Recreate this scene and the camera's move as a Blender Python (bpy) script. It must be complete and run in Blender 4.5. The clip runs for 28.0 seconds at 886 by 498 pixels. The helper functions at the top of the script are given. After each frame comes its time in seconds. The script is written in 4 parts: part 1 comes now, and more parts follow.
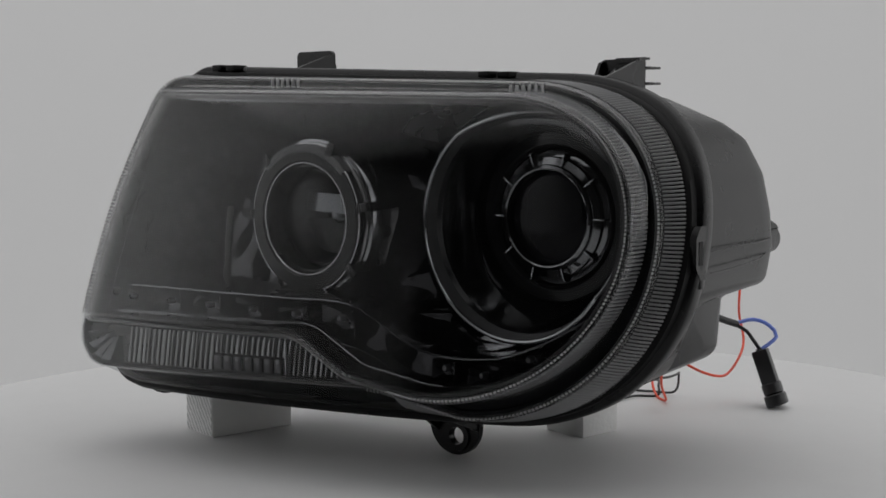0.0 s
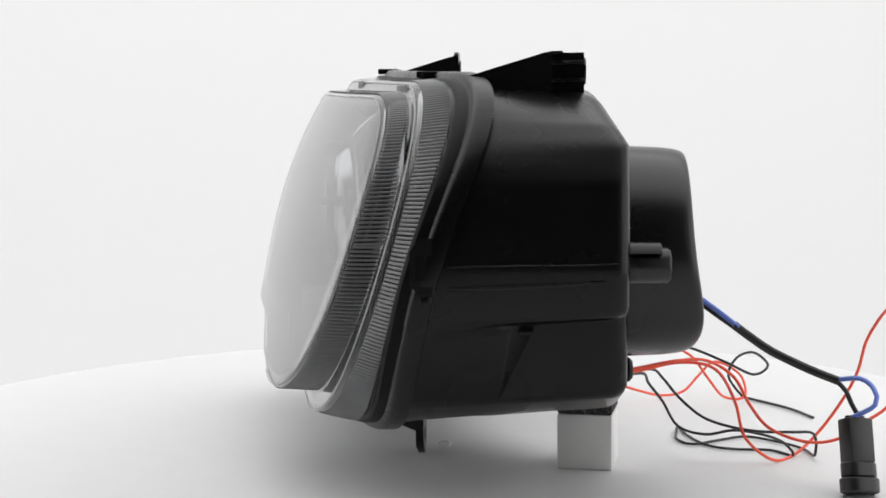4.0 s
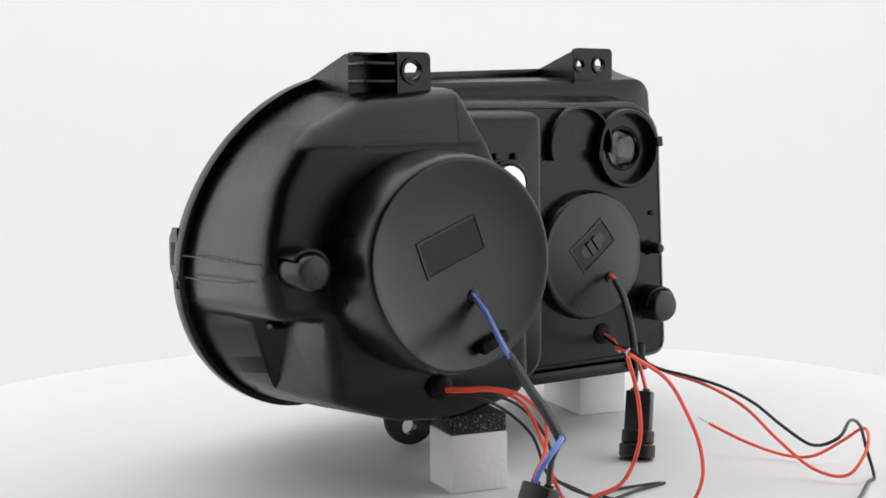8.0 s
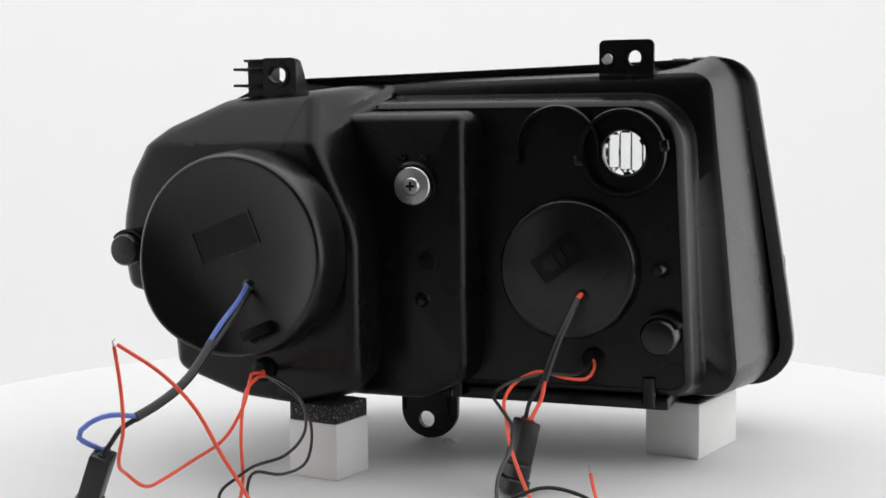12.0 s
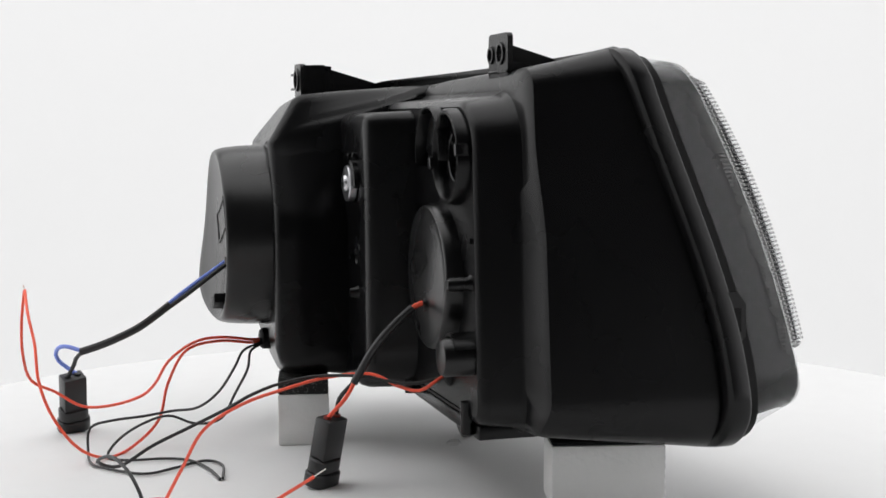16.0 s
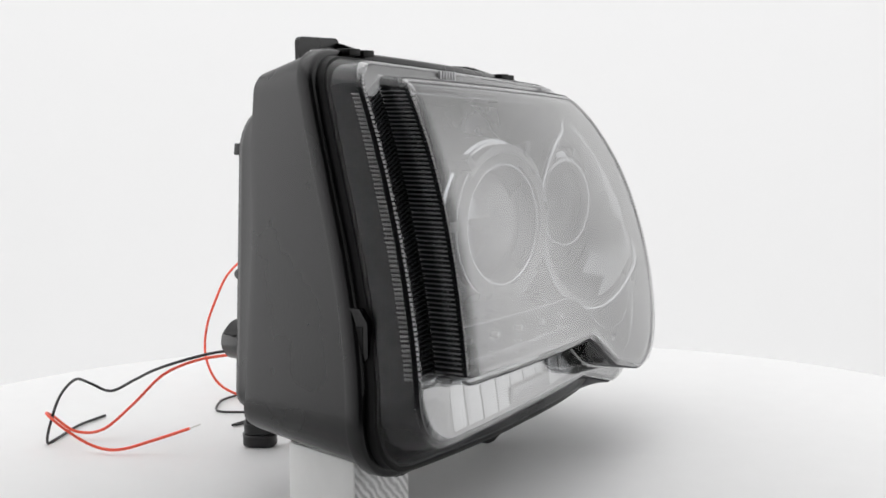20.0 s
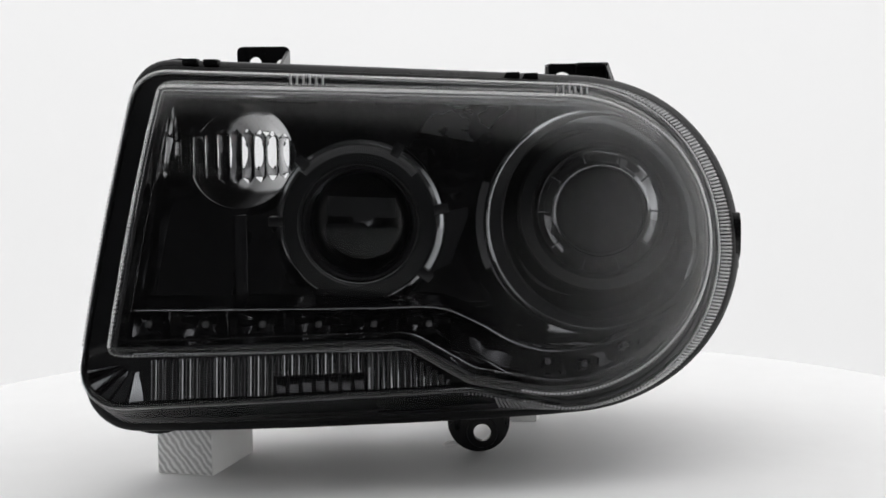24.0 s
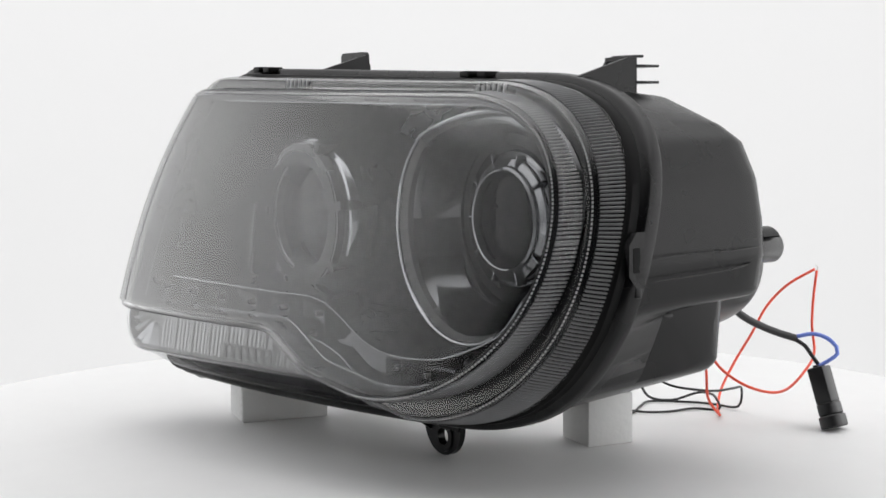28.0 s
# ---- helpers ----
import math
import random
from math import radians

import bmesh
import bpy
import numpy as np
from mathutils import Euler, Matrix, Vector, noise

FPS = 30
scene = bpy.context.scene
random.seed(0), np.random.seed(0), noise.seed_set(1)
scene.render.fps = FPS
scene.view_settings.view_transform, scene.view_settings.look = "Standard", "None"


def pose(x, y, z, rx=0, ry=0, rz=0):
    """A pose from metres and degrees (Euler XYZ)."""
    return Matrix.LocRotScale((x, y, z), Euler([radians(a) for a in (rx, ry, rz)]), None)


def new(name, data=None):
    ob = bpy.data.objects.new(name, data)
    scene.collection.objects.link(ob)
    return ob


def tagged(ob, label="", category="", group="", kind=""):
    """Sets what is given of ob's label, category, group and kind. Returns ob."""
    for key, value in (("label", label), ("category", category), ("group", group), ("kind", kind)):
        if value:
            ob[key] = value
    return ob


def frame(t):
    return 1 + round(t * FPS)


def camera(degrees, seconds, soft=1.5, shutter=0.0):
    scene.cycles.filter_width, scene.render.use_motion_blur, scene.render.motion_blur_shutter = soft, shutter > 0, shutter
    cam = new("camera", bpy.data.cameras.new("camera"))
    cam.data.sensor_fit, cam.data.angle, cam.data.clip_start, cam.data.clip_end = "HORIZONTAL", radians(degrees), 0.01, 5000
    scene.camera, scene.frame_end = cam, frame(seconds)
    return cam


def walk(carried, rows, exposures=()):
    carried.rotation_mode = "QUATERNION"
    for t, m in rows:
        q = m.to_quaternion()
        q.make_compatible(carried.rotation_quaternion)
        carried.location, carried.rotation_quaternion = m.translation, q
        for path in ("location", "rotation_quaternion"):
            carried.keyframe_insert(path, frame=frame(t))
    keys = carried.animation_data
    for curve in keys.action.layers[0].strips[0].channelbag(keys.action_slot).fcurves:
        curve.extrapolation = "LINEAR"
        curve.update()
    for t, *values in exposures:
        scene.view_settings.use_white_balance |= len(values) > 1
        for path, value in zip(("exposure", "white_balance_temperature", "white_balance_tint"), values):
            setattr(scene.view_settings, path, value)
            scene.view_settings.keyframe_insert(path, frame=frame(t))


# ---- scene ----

# ---- camera: it stands still before a turntable ----
cam = camera(35.4835, 28.0, soft=1.6)
STAND = pose(0, -1, 0.2396, 90 - 5.416, 0, 0.2047) @ pose(0, 0, 0, 0, 0, -0.457)
FADE = [(0.0, -1.07), (0.3, -0.85), (0.6, -0.45), (0.9, -0.18), (1.0, -0.12), (1.3, 0.0), (28.0, 0.0)]
walk(cam, [(0.0, STAND), (28.0, STAND)], FADE)
TURN_START, TURN_SPEED = -38.5, -13.4522          # degrees, degrees a second

# ---- world: a dark room round a glowing light tent ----
world = bpy.data.worlds.new("studio_world")
scene.world = world
world.use_nodes = True
world.node_tree.nodes["Background"].inputs["Color"].default_value = (0.01, 0.01, 0.011, 1)
world.node_tree.nodes["Background"].inputs["Strength"].default_value = 0.3


# ---- materials ----
def mat_base(name):
    m = bpy.data.materials.new(name)
    m.use_nodes = True
    nt = m.node_tree
    return m, nt, nt.nodes["Principled BSDF"]


def ramp_noise(nt, scale, lo, hi, detail=4.0):
    tc = nt.nodes.new("ShaderNodeTexCoord")
    n = nt.nodes.new("ShaderNodeTexNoise")
    n.inputs["Scale"].default_value, n.inputs["Detail"].default_value = scale, detail
    nt.links.new(tc.outputs["Object"], n.inputs["Vector"])
    r = nt.nodes.new("ShaderNodeMapRange")
    r.inputs["To Min"].default_value, r.inputs["To Max"].default_value = lo, hi
    nt.links.new(n.outputs["Fac"], r.inputs["Value"])
    return n, r


def plastic(name, color, rough, grain=900.0, bump=0.06, spread=0.06, vary=0.25, spec=0.5):
    m, nt, b = mat_base(name)
    n, r = ramp_noise(nt, 14.0, rough - spread, rough + spread)
    nt.links.new(r.outputs["Result"], b.inputs["Roughness"])
    n2, r2 = ramp_noise(nt, 40.0, 1 - vary, 1 + vary)
    mix = nt.nodes.new("ShaderNodeVectorMath")
    mix.operation = "SCALE"
    mix.inputs[0].default_value = color
    nt.links.new(r2.outputs["Result"], mix.inputs["Scale"])
    nt.links.new(mix.outputs["Vector"], b.inputs["Base Color"])
    b.inputs["Specular IOR Level"].default_value = spec
    if bump:
        g, _ = ramp_noise(nt, grain, 0, 1, 2.0)
        bp = nt.nodes.new("ShaderNodeBump")
        bp.inputs["Strength"].default_value, bp.inputs["Distance"].default_value = bump, 0.001
        nt.links.new(g.outputs["Fac"], bp.inputs["Height"])
        nt.links.new(bp.outputs["Normal"], b.inputs["Normal"])
    return m


def speckled(name, dark, light):
    """Open-cell foam: black with pale flecks."""
    m, nt, b = mat_base(name)
    b.inputs["Roughness"].default_value = 0.9
    n, r = ramp_noise(nt, 620.0, dark, light, 1.0)
    r.inputs["From Min"].default_value, r.inputs["From Max"].default_value = 0.58, 0.74
    nt.links.new(r.outputs["Result"], b.inputs["Base Color"])
    bp = nt.nodes.new("ShaderNodeBump")
    bp.inputs["Strength"].default_value, bp.inputs["Distance"].default_value = 0.8, 0.0008
    nt.links.new(n.outputs["Fac"], bp.inputs["Height"])
    nt.links.new(bp.outputs["Normal"], b.inputs["Normal"])
    return m


def sawn_paint(name):
    m, nt, b = mat_base(name)
    b.inputs["Roughness"].default_value = 0.8
    tc, wv = nt.nodes.new("ShaderNodeTexCoord"), nt.nodes.new("ShaderNodeTexWave")
    mp = nt.nodes.new("ShaderNodeMapping")
    mp.inputs["Rotation"].default_value = (0.0, radians(40), radians(20))
    wv.inputs["Scale"].default_value, wv.inputs["Distortion"].default_value, wv.inputs["Detail"].default_value = 80.0, 4.0, 3.0
    wv.inputs["Detail Scale"].default_value = 1.5
    nt.links.new(tc.outputs["Object"], mp.inputs["Vector"])
    nt.links.new(mp.outputs["Vector"], wv.inputs["Vector"])
    rp = nt.nodes.new("ShaderNodeMapRange")
    rp.inputs["To Min"].default_value, rp.inputs["To Max"].default_value = 0.48, 0.84
    nt.links.new(wv.outputs["Fac"], rp.inputs["Value"])
    nt.links.new(rp.outputs["Result"], b.inputs["Base Color"])
    bp = nt.nodes.new("ShaderNodeBump")
    bp.inputs["Strength"].default_value, bp.inputs["Distance"].default_value = 0.5, 0.0008
    nt.links.new(wv.outputs["Fac"], bp.inputs["Height"])
    nt.links.new(bp.outputs["Normal"], b.inputs["Normal"])
    return m


def metal(name, color, rough):
    m, nt, b = mat_base(name)
    b.inputs["Base Color"].default_value = (*color, 1)
    b.inputs["Metallic"].default_value = 1.0
    n, r = ramp_noise(nt, 60.0, rough * 0.7, rough * 1.3)
    nt.links.new(r.outputs["Result"], b.inputs["Roughness"])
    return m


def wavy_metal(name, color, rough):
    """Dark vacuum-metalled plastic: not quite flat, so that its reflections break up."""
    m = metal(name, color, rough)
    nt = m.node_tree
    n, _ = ramp_noise(nt, 34.0, 0, 1, 1.5)
    bp = nt.nodes.new("ShaderNodeBump")
    bp.inputs["Strength"].default_value, bp.inputs["Distance"].default_value = 0.55, 0.008
    nt.links.new(n.outputs["Fac"], bp.inputs["Height"])
    nt.links.new(bp.outputs["Normal"], nt.nodes["Principled BSDF"].inputs["Normal"])
    return m


def clear(name, tint, base, rise, rough, haze=0.0, most=1.0):
    """Thin clear plastic: see-through, with a gloss that grows towards grazing angles."""
    m, nt, b = mat_base(name)
    nt.nodes.remove(b)
    out = nt.nodes["Material Output"]
    see, gloss = nt.nodes.new("ShaderNodeBsdfTransparent"), nt.nodes.new("ShaderNodeBsdfGlossy")
    see.inputs["Color"].default_value = (*tint, 1)
    gloss.inputs["Roughness"].default_value = rough
    lw, mx = nt.nodes.new("ShaderNodeLayerWeight"), nt.nodes.new("ShaderNodeMixShader")
    lw.inputs["Blend"].default_value = 0.5
    pw, mr = nt.nodes.new("ShaderNodeMath"), nt.nodes.new("ShaderNodeMapRange")
    pw.operation, pw.inputs[1].default_value = "POWER", rise
    mr.inputs["To Min"].default_value, mr.inputs["To Max"].default_value = base, most
    nt.links.new(lw.outputs["Facing"], pw.inputs[0])
    nt.links.new(pw.outputs["Value"], mr.inputs["Value"])
    nt.links.new(mr.outputs["Result"], mx.inputs["Fac"])
    nt.links.new(see.outputs["BSDF"], mx.inputs[1])
    nt.links.new(gloss.outputs["BSDF"], mx.inputs[2])
    last = mx
    if haze:
        # a trace of scatter in the moulded plastic
        dif, mz = nt.nodes.new("ShaderNodeBsdfDiffuse"), nt.nodes.new("ShaderNodeMixShader")
        dif.inputs["Color"].default_value, mz.inputs["Fac"].default_value = (0.8, 0.8, 0.82, 1), haze
        nt.links.new(mx.outputs["Shader"], mz.inputs[1])
        nt.links.new(dif.outputs["BSDF"], mz.inputs[2])
        last = mz
    nt.links.new(last.outputs["Shader"], out.inputs["Surface"])
    return m


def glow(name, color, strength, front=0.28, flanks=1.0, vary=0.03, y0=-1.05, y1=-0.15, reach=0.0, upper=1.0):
    """Tent fabric with light put in as emission: brightest behind and beside the table, falling off towards the open
    front.
    """
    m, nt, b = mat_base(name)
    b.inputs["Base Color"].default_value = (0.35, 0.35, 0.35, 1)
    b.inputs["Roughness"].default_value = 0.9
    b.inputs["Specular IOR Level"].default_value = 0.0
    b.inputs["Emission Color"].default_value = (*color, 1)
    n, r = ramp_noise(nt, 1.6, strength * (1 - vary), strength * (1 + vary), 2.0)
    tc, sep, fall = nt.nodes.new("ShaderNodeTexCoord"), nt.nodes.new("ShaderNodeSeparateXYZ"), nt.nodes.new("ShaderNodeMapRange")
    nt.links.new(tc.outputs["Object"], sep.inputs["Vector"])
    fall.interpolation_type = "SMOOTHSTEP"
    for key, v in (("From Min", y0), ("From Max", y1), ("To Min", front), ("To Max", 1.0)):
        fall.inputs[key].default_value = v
    # the painted glow reaches farther forward on one flank than on the other
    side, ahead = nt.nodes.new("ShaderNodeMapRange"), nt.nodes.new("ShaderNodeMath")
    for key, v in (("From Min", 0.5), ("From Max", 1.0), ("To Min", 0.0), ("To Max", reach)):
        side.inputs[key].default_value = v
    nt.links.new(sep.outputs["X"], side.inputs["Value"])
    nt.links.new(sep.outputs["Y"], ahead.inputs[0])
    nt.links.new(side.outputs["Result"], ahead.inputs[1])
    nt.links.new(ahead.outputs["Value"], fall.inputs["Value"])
    # the emission is set stronger on the flanks than on the back
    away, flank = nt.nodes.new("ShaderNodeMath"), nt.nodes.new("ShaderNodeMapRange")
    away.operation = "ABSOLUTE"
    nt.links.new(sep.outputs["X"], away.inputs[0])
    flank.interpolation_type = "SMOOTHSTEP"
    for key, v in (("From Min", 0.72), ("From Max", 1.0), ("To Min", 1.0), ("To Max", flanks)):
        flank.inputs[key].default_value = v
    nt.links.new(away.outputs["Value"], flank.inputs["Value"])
    # the emission is dimmed upwards, to soften what the lens reflects
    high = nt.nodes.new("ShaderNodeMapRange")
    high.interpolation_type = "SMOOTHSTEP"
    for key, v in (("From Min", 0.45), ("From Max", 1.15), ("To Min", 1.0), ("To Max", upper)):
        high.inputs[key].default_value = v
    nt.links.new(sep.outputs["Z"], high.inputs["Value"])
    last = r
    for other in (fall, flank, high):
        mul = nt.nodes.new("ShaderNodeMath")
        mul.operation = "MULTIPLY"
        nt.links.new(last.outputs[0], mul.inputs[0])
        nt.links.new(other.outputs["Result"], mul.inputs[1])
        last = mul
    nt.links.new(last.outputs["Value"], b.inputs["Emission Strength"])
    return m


def fluted_glass(name, color, rough, ior=1.47):
    m, nt, b = mat_base(name)
    b.inputs["Base Color"].default_value = (*color, 1)
    b.inputs["Roughness"].default_value = rough
    b.inputs["IOR"].default_value = ior
    b.inputs["Transmission Weight"].default_value = 1.0
    return m


HOUSING = plastic("black_moulded_plastic", (0.0032, 0.0032, 0.0036), 0.27, 700, 0.08, spec=0.29)
RUBBER = plastic("black_cap_plastic", (0.004, 0.004, 0.0043), 0.28, 500, 0.06, spec=0.48)
GASKET = plastic("black_seal", (0.004, 0.004, 0.0042), 0.45, 400, 0.05, spec=0.12)
BEZEL = plastic("gloss_black_bezel", (0.010, 0.010, 0.011), 0.14, 300, 0.0, 0.04, spec=0.3)
LENS = clear("clear_lens_plastic", (0.95, 0.955, 0.96), 0.030, 2.2, 0.11, 0.002)
SKIRT = clear("clear_skirt_plastic", (0.95, 0.955, 0.96), 0.020, 3.3, 0.10, 0.002, 0.36)
FLUTE_CLEAR = clear("clear_skirt_flute", (0.34, 0.34, 0.35), 0.11, 2.6, 0.12, 0.0, 0.5)
FLUTE = plastic("moulded_flute_plastic", (0.16, 0.161, 0.165), 0.12, 400, 0.02, 0.04, spec=0.7)
HALO = plastic("frosted_halo_plastic", (0.012, 0.0125, 0.013), 0.10, 800, 0.03, spec=0.22)
CHROME = metal("smoked_chrome", (0.34, 0.345, 0.355), 0.10)
DARKCHROME = metal("black_chrome", (0.21, 0.214, 0.222), 0.12)
PARKGLASS = fluted_glass("fluted_parking_glass", (0.97, 0.975, 0.98), 0.0, 1.25)
PROJGLASS = clear("smoked_projector_glass", (0.70, 0.705, 0.71), 0.025, 3.4, 0.03, 0.0, 0.5)
BOWLCHROME = metal("bowl_chrome", (0.17, 0.172, 0.176), 0.09)
BLACKBOWL = metal("dark_reflector", (0.07, 0.07, 0.072), 0.12)
BOWLBLACK = plastic("black_projector_bowl", (0.004, 0.004, 0.0042), 0.3, 100, 0.0, 0.04, 0.1, 0.06)
STEEL = metal("zinc_steel", (0.62, 0.62, 0.64), 0.30)
PAINT = plastic("white_block_paint", (0.80, 0.80, 0.79), 0.75, 260, 0.35, 0.05, 0.06, 0.3)
SAWN = sawn_paint("white_sawn_paint")
FOAM = speckled("black_foam", 0.014, 0.20)
FELT = plastic("black_felt", (0.006, 0.006, 0.0065), 0.85, 300, 0.3, 0.05, 0.3, 0.15)
TABLE = plastic("white_table_laminate", (0.735, 0.735, 0.735), 0.55, 300, 0.02, 0.08, 0.02, 0.25)
RED = plastic("red_wire_jacket", (0.95, 0.11, 0.055), 0.42, 300, 0.03)
BLACKW = plastic("black_wire_jacket", (0.012, 0.012, 0.013), 0.40, 300, 0.03)
BLUE = plastic("blue_wire_jacket", (0.15, 0.23, 0.68), 0.42, 300, 0.03)
TINNED = metal("tinned_copper", (0.6, 0.58, 0.55), 0.35)
# tent light is emission graded by position, in place of lamps outside
TENT = glow("graded_tent_glow", (1.0, 0.997, 1.0), 0.530, 0.14, 2.9, y0=-0.78, y1=-0.24, reach=0.55, upper=0.42)
TENT_TOP = glow("graded_tent_top_glow", (1.0, 0.997, 1.0), 1.55, 0.0, y0=-0.86, y1=-0.20)
TURN = metal("fluted_turn_reflector", (0.18, 0.182, 0.185), 0.09)
STITCH = plastic("moulded_stitch_line", (0.42, 0.42, 0.425), 0.25, 400, 0.0, 0.04, 0.1)
RIB = plastic("bright_grip_rib", (0.55, 0.55, 0.56), 0.2, 400, 0.0, 0.04, 0.1)
COLLARCHROME = wavy_metal("smoked_collar_chrome", (0.22, 0.222, 0.228), 0.08)
SMOKETUBE = wavy_metal("smoked_tube_chrome", (0.30, 0.302, 0.308), 0.14)
FACET = metal("satin_smoked_facet", (0.24, 0.242, 0.248), 0.28)
SMOKECHROME = wavy_metal("smoked_bezel_chrome", (0.055, 0.055, 0.058), 0.10)
PODCHROME = wavy_metal("smoked_pod_chrome", (0.07, 0.07, 0.073), 0.12)
DEEPGLASS = plastic("dark_projector_glass", (0.004, 0.004, 0.005), 0.06, 100, 0.0, 0.02, 0.1, 0.12)
LED = plastic("pale_diode_plastic", (0.14, 0.14, 0.145), 0.2, 100, 0.0)
SEALRED = plastic("red_seal_rubber", (0.25, 0.03, 0.02), 0.6, 200, 0.05)
DARK = plastic("grey_studio_wall", (0.13, 0.13, 0.13), 0.9, 80, 0.05)
CLEARDOT = clear("clear_bumper", (0.9, 0.9, 0.9), 0.06, 3.0, 0.05)


# ---- mesh helpers ----
def finish(bm, sharp=38):
    bmesh.ops.recalc_face_normals(bm, faces=bm.faces)
    for f in bm.faces:
        f.smooth = True
    for e in bm.edges:
        if len(e.link_faces) == 2 and e.calc_face_angle(0) > radians(sharp):
            e.smooth = False
        elif len(e.link_faces) != 2:
            e.smooth = False


def part(name, bm, material, parent=None, label="", sharp=38, thick=0.0):
    finish(bm, sharp)
    me = bpy.data.meshes.new(name)
    bm.to_mesh(me)
    bm.free()
    me.materials.append(material)
    ob = new(name, me)
    if parent is not None:
        ob.parent = parent
    if label:
        tagged(ob, label)
    if thick:
        s = ob.modifiers.new("wall", "SOLIDIFY")
        s.thickness, s.offset = thick, 0.0
    return ob


def thing(name, label, category, group="", kind=""):
    ob = new(name)
    ob.empty_display_size = 0.05
    return tagged(ob, label, category, group, kind)


def rounded(corners, seg=8):
    """A closed outline from corners (u, v, radius)."""
    out, n = [], len(corners)
    for i in range(n):
        p, a, b = (Vector(corners[k % n][:2]) for k in (i, i - 1, i + 1))
        r = corners[i][2]
        da, db = (a - p).normalized(), (b - p).normalized()
        ang = da.angle(db)
        if r < 1e-6 or ang > math.pi - 1e-3:
            out.append(p)
            continue
        cut = min(r / math.tan(ang / 2), 0.49 * (a - p).length, 0.49 * (b - p).length)
        r2 = cut * math.tan(ang / 2)
        c = p + (da + db).normalized() * (r2 / math.sin(ang / 2))
        s, e = p + da * cut - c, p + db * cut - c
        turn = s.angle_signed(e)
        for k in range(seg + 1):
            w = -turn * k / seg
            out.append(c + Vector((s.x * math.cos(w) - s.y * math.sin(w), s.x * math.sin(w) + s.y * math.cos(w))))
    return out


def arc(cx, cz, r, a0, a1, n):
    return [Vector((cx + r * math.cos(radians(a0 + (a1 - a0) * k / n)), cz + r * math.sin(radians(a0 + (a1 - a0) * k / n)))) for k in range(n + 1)]


def inset(pts, d):
    """The closed outline moved inwards by d (outwards where negative)."""
    n = len(pts)
    area = sum(pts[i].x * pts[(i + 1) % n].y - pts[(i + 1) % n].x * pts[i].y for i in range(n))
    s = 1 if area > 0 else -1
    out = []
    for i in range(n):
        t = (pts[(i + 1) % n] - pts[i - 1]).normalized()
        out.append(pts[i] + Vector((-t.y, t.x)) * (d * s))
    return out


def polar(pts, c, n):
    """n points of a star-shaped outline at even angles about c."""
    c = Vector(c)
    out, m = [], len(pts)
    for k in range(n):
        w = 2 * math.pi * k / n
        ray = Vector((math.cos(w), math.sin(w)))
        best = None
        for i in range(m):
            a, b = Vector(pts[i]) - c, Vector(pts[(i + 1) % m]) - c
            e = b - a
            den = ray.x * e.y - ray.y * e.x
            if abs(den) < 1e-12:
                continue
            t, u = (a.x * e.y - a.y * e.x) / den, (a.x * ray.y - a.y * ray.x) / den
            if t > 0 and -1e-9 <= u <= 1 + 1e-9 and (best is None or t > best):
                best = t
        out.append(c + ray * (best or 0.0))
    return out


def loft(rings, cap0=False, cap1=False, closed=True, bm=None):
    bm = bm or bmesh.new()
    vs = [[bm.verts.new(p) for p in r] for r in rings]
    n = len(vs[0])
    for a, b in zip(vs, vs[1:]):
        for i in range(n if closed else n - 1):
            j = (i + 1) % n
            bm.faces.new((a[i], a[j], b[j], b[i]))
    for flag, r in ((cap0, vs[0]), (cap1, vs[-1])):
        if flag:
            c = bm.verts.new(sum((v.co for v in r), Vector()) / n)
            for i in range(n):
                bm.faces.new((r[i], r[(i + 1) % n], c))
    return bm


def plate(outer, holes, y0, y1, bm=None):
    """A flat plate in the x-z plane between y0 and y1 with holes through it. y0, y1: numbers or functions of (x, z)."""
    bm = bm or bmesh.new()
    f0 = y0 if callable(y0) else (lambda x, z: y0)
    f1 = y1 if callable(y1) else (lambda x, z: y1)
    made = []
    for f in (f0, f1):
        loops, edges = [], []
        for o in (outer, *holes):
            v = [bm.verts.new((p[0], f(p[0], p[1]), p[1])) for p in o]
            loops.append(v)
            edges += [bm.edges.new((v[i], v[(i + 1) % len(v)])) for i in range(len(v))]
        bmesh.ops.triangle_fill(bm, use_beauty=True, use_dissolve=False, edges=edges)
        made.append(loops)
    for a, b in zip(*made):
        for i in range(len(a)):
            j = (i + 1) % len(a)
            bm.faces.new((a[i], a[j], b[j], b[i]))
    return bm


def circle(cx, cz, r, n=32):
    return [Vector((cx + r * math.cos(2 * math.pi * k / n), cz + r * math.sin(2 * math.pi * k / n))) for k in range(n)]


def lathe(profile, cx, cz, n=64, bm=None, a0=0.0, a1=360.0):
    """A body turned about an axis along y through (cx, cz); profile: (radius, y) from one end to the other."""
    bm = bm or bmesh.new()
    full = a1 - a0 >= 360
    m = n if full else n + 1
    rings = []
    for r, y in profile:
        if r < 1e-6:
            rings.append([bm.verts.new((cx, y, cz))])
        else:
            rings.append([bm.verts.new((cx + r * math.cos(radians(a0 + (a1 - a0) * k / n)), y, cz + r * math.sin(radians(a0 + (a1 - a0) * k / n)))) for k in range(m)])
    for a, b in zip(rings, rings[1:]):
        for i in range(n):
            j = (i + 1) % m
            q = [a[i % len(a)], a[j % len(a)], b[j % len(b)], b[i % len(b)]]
            q = list(dict.fromkeys(q))
            if len(q) > 2:
                bm.faces.new(q)
    return bm


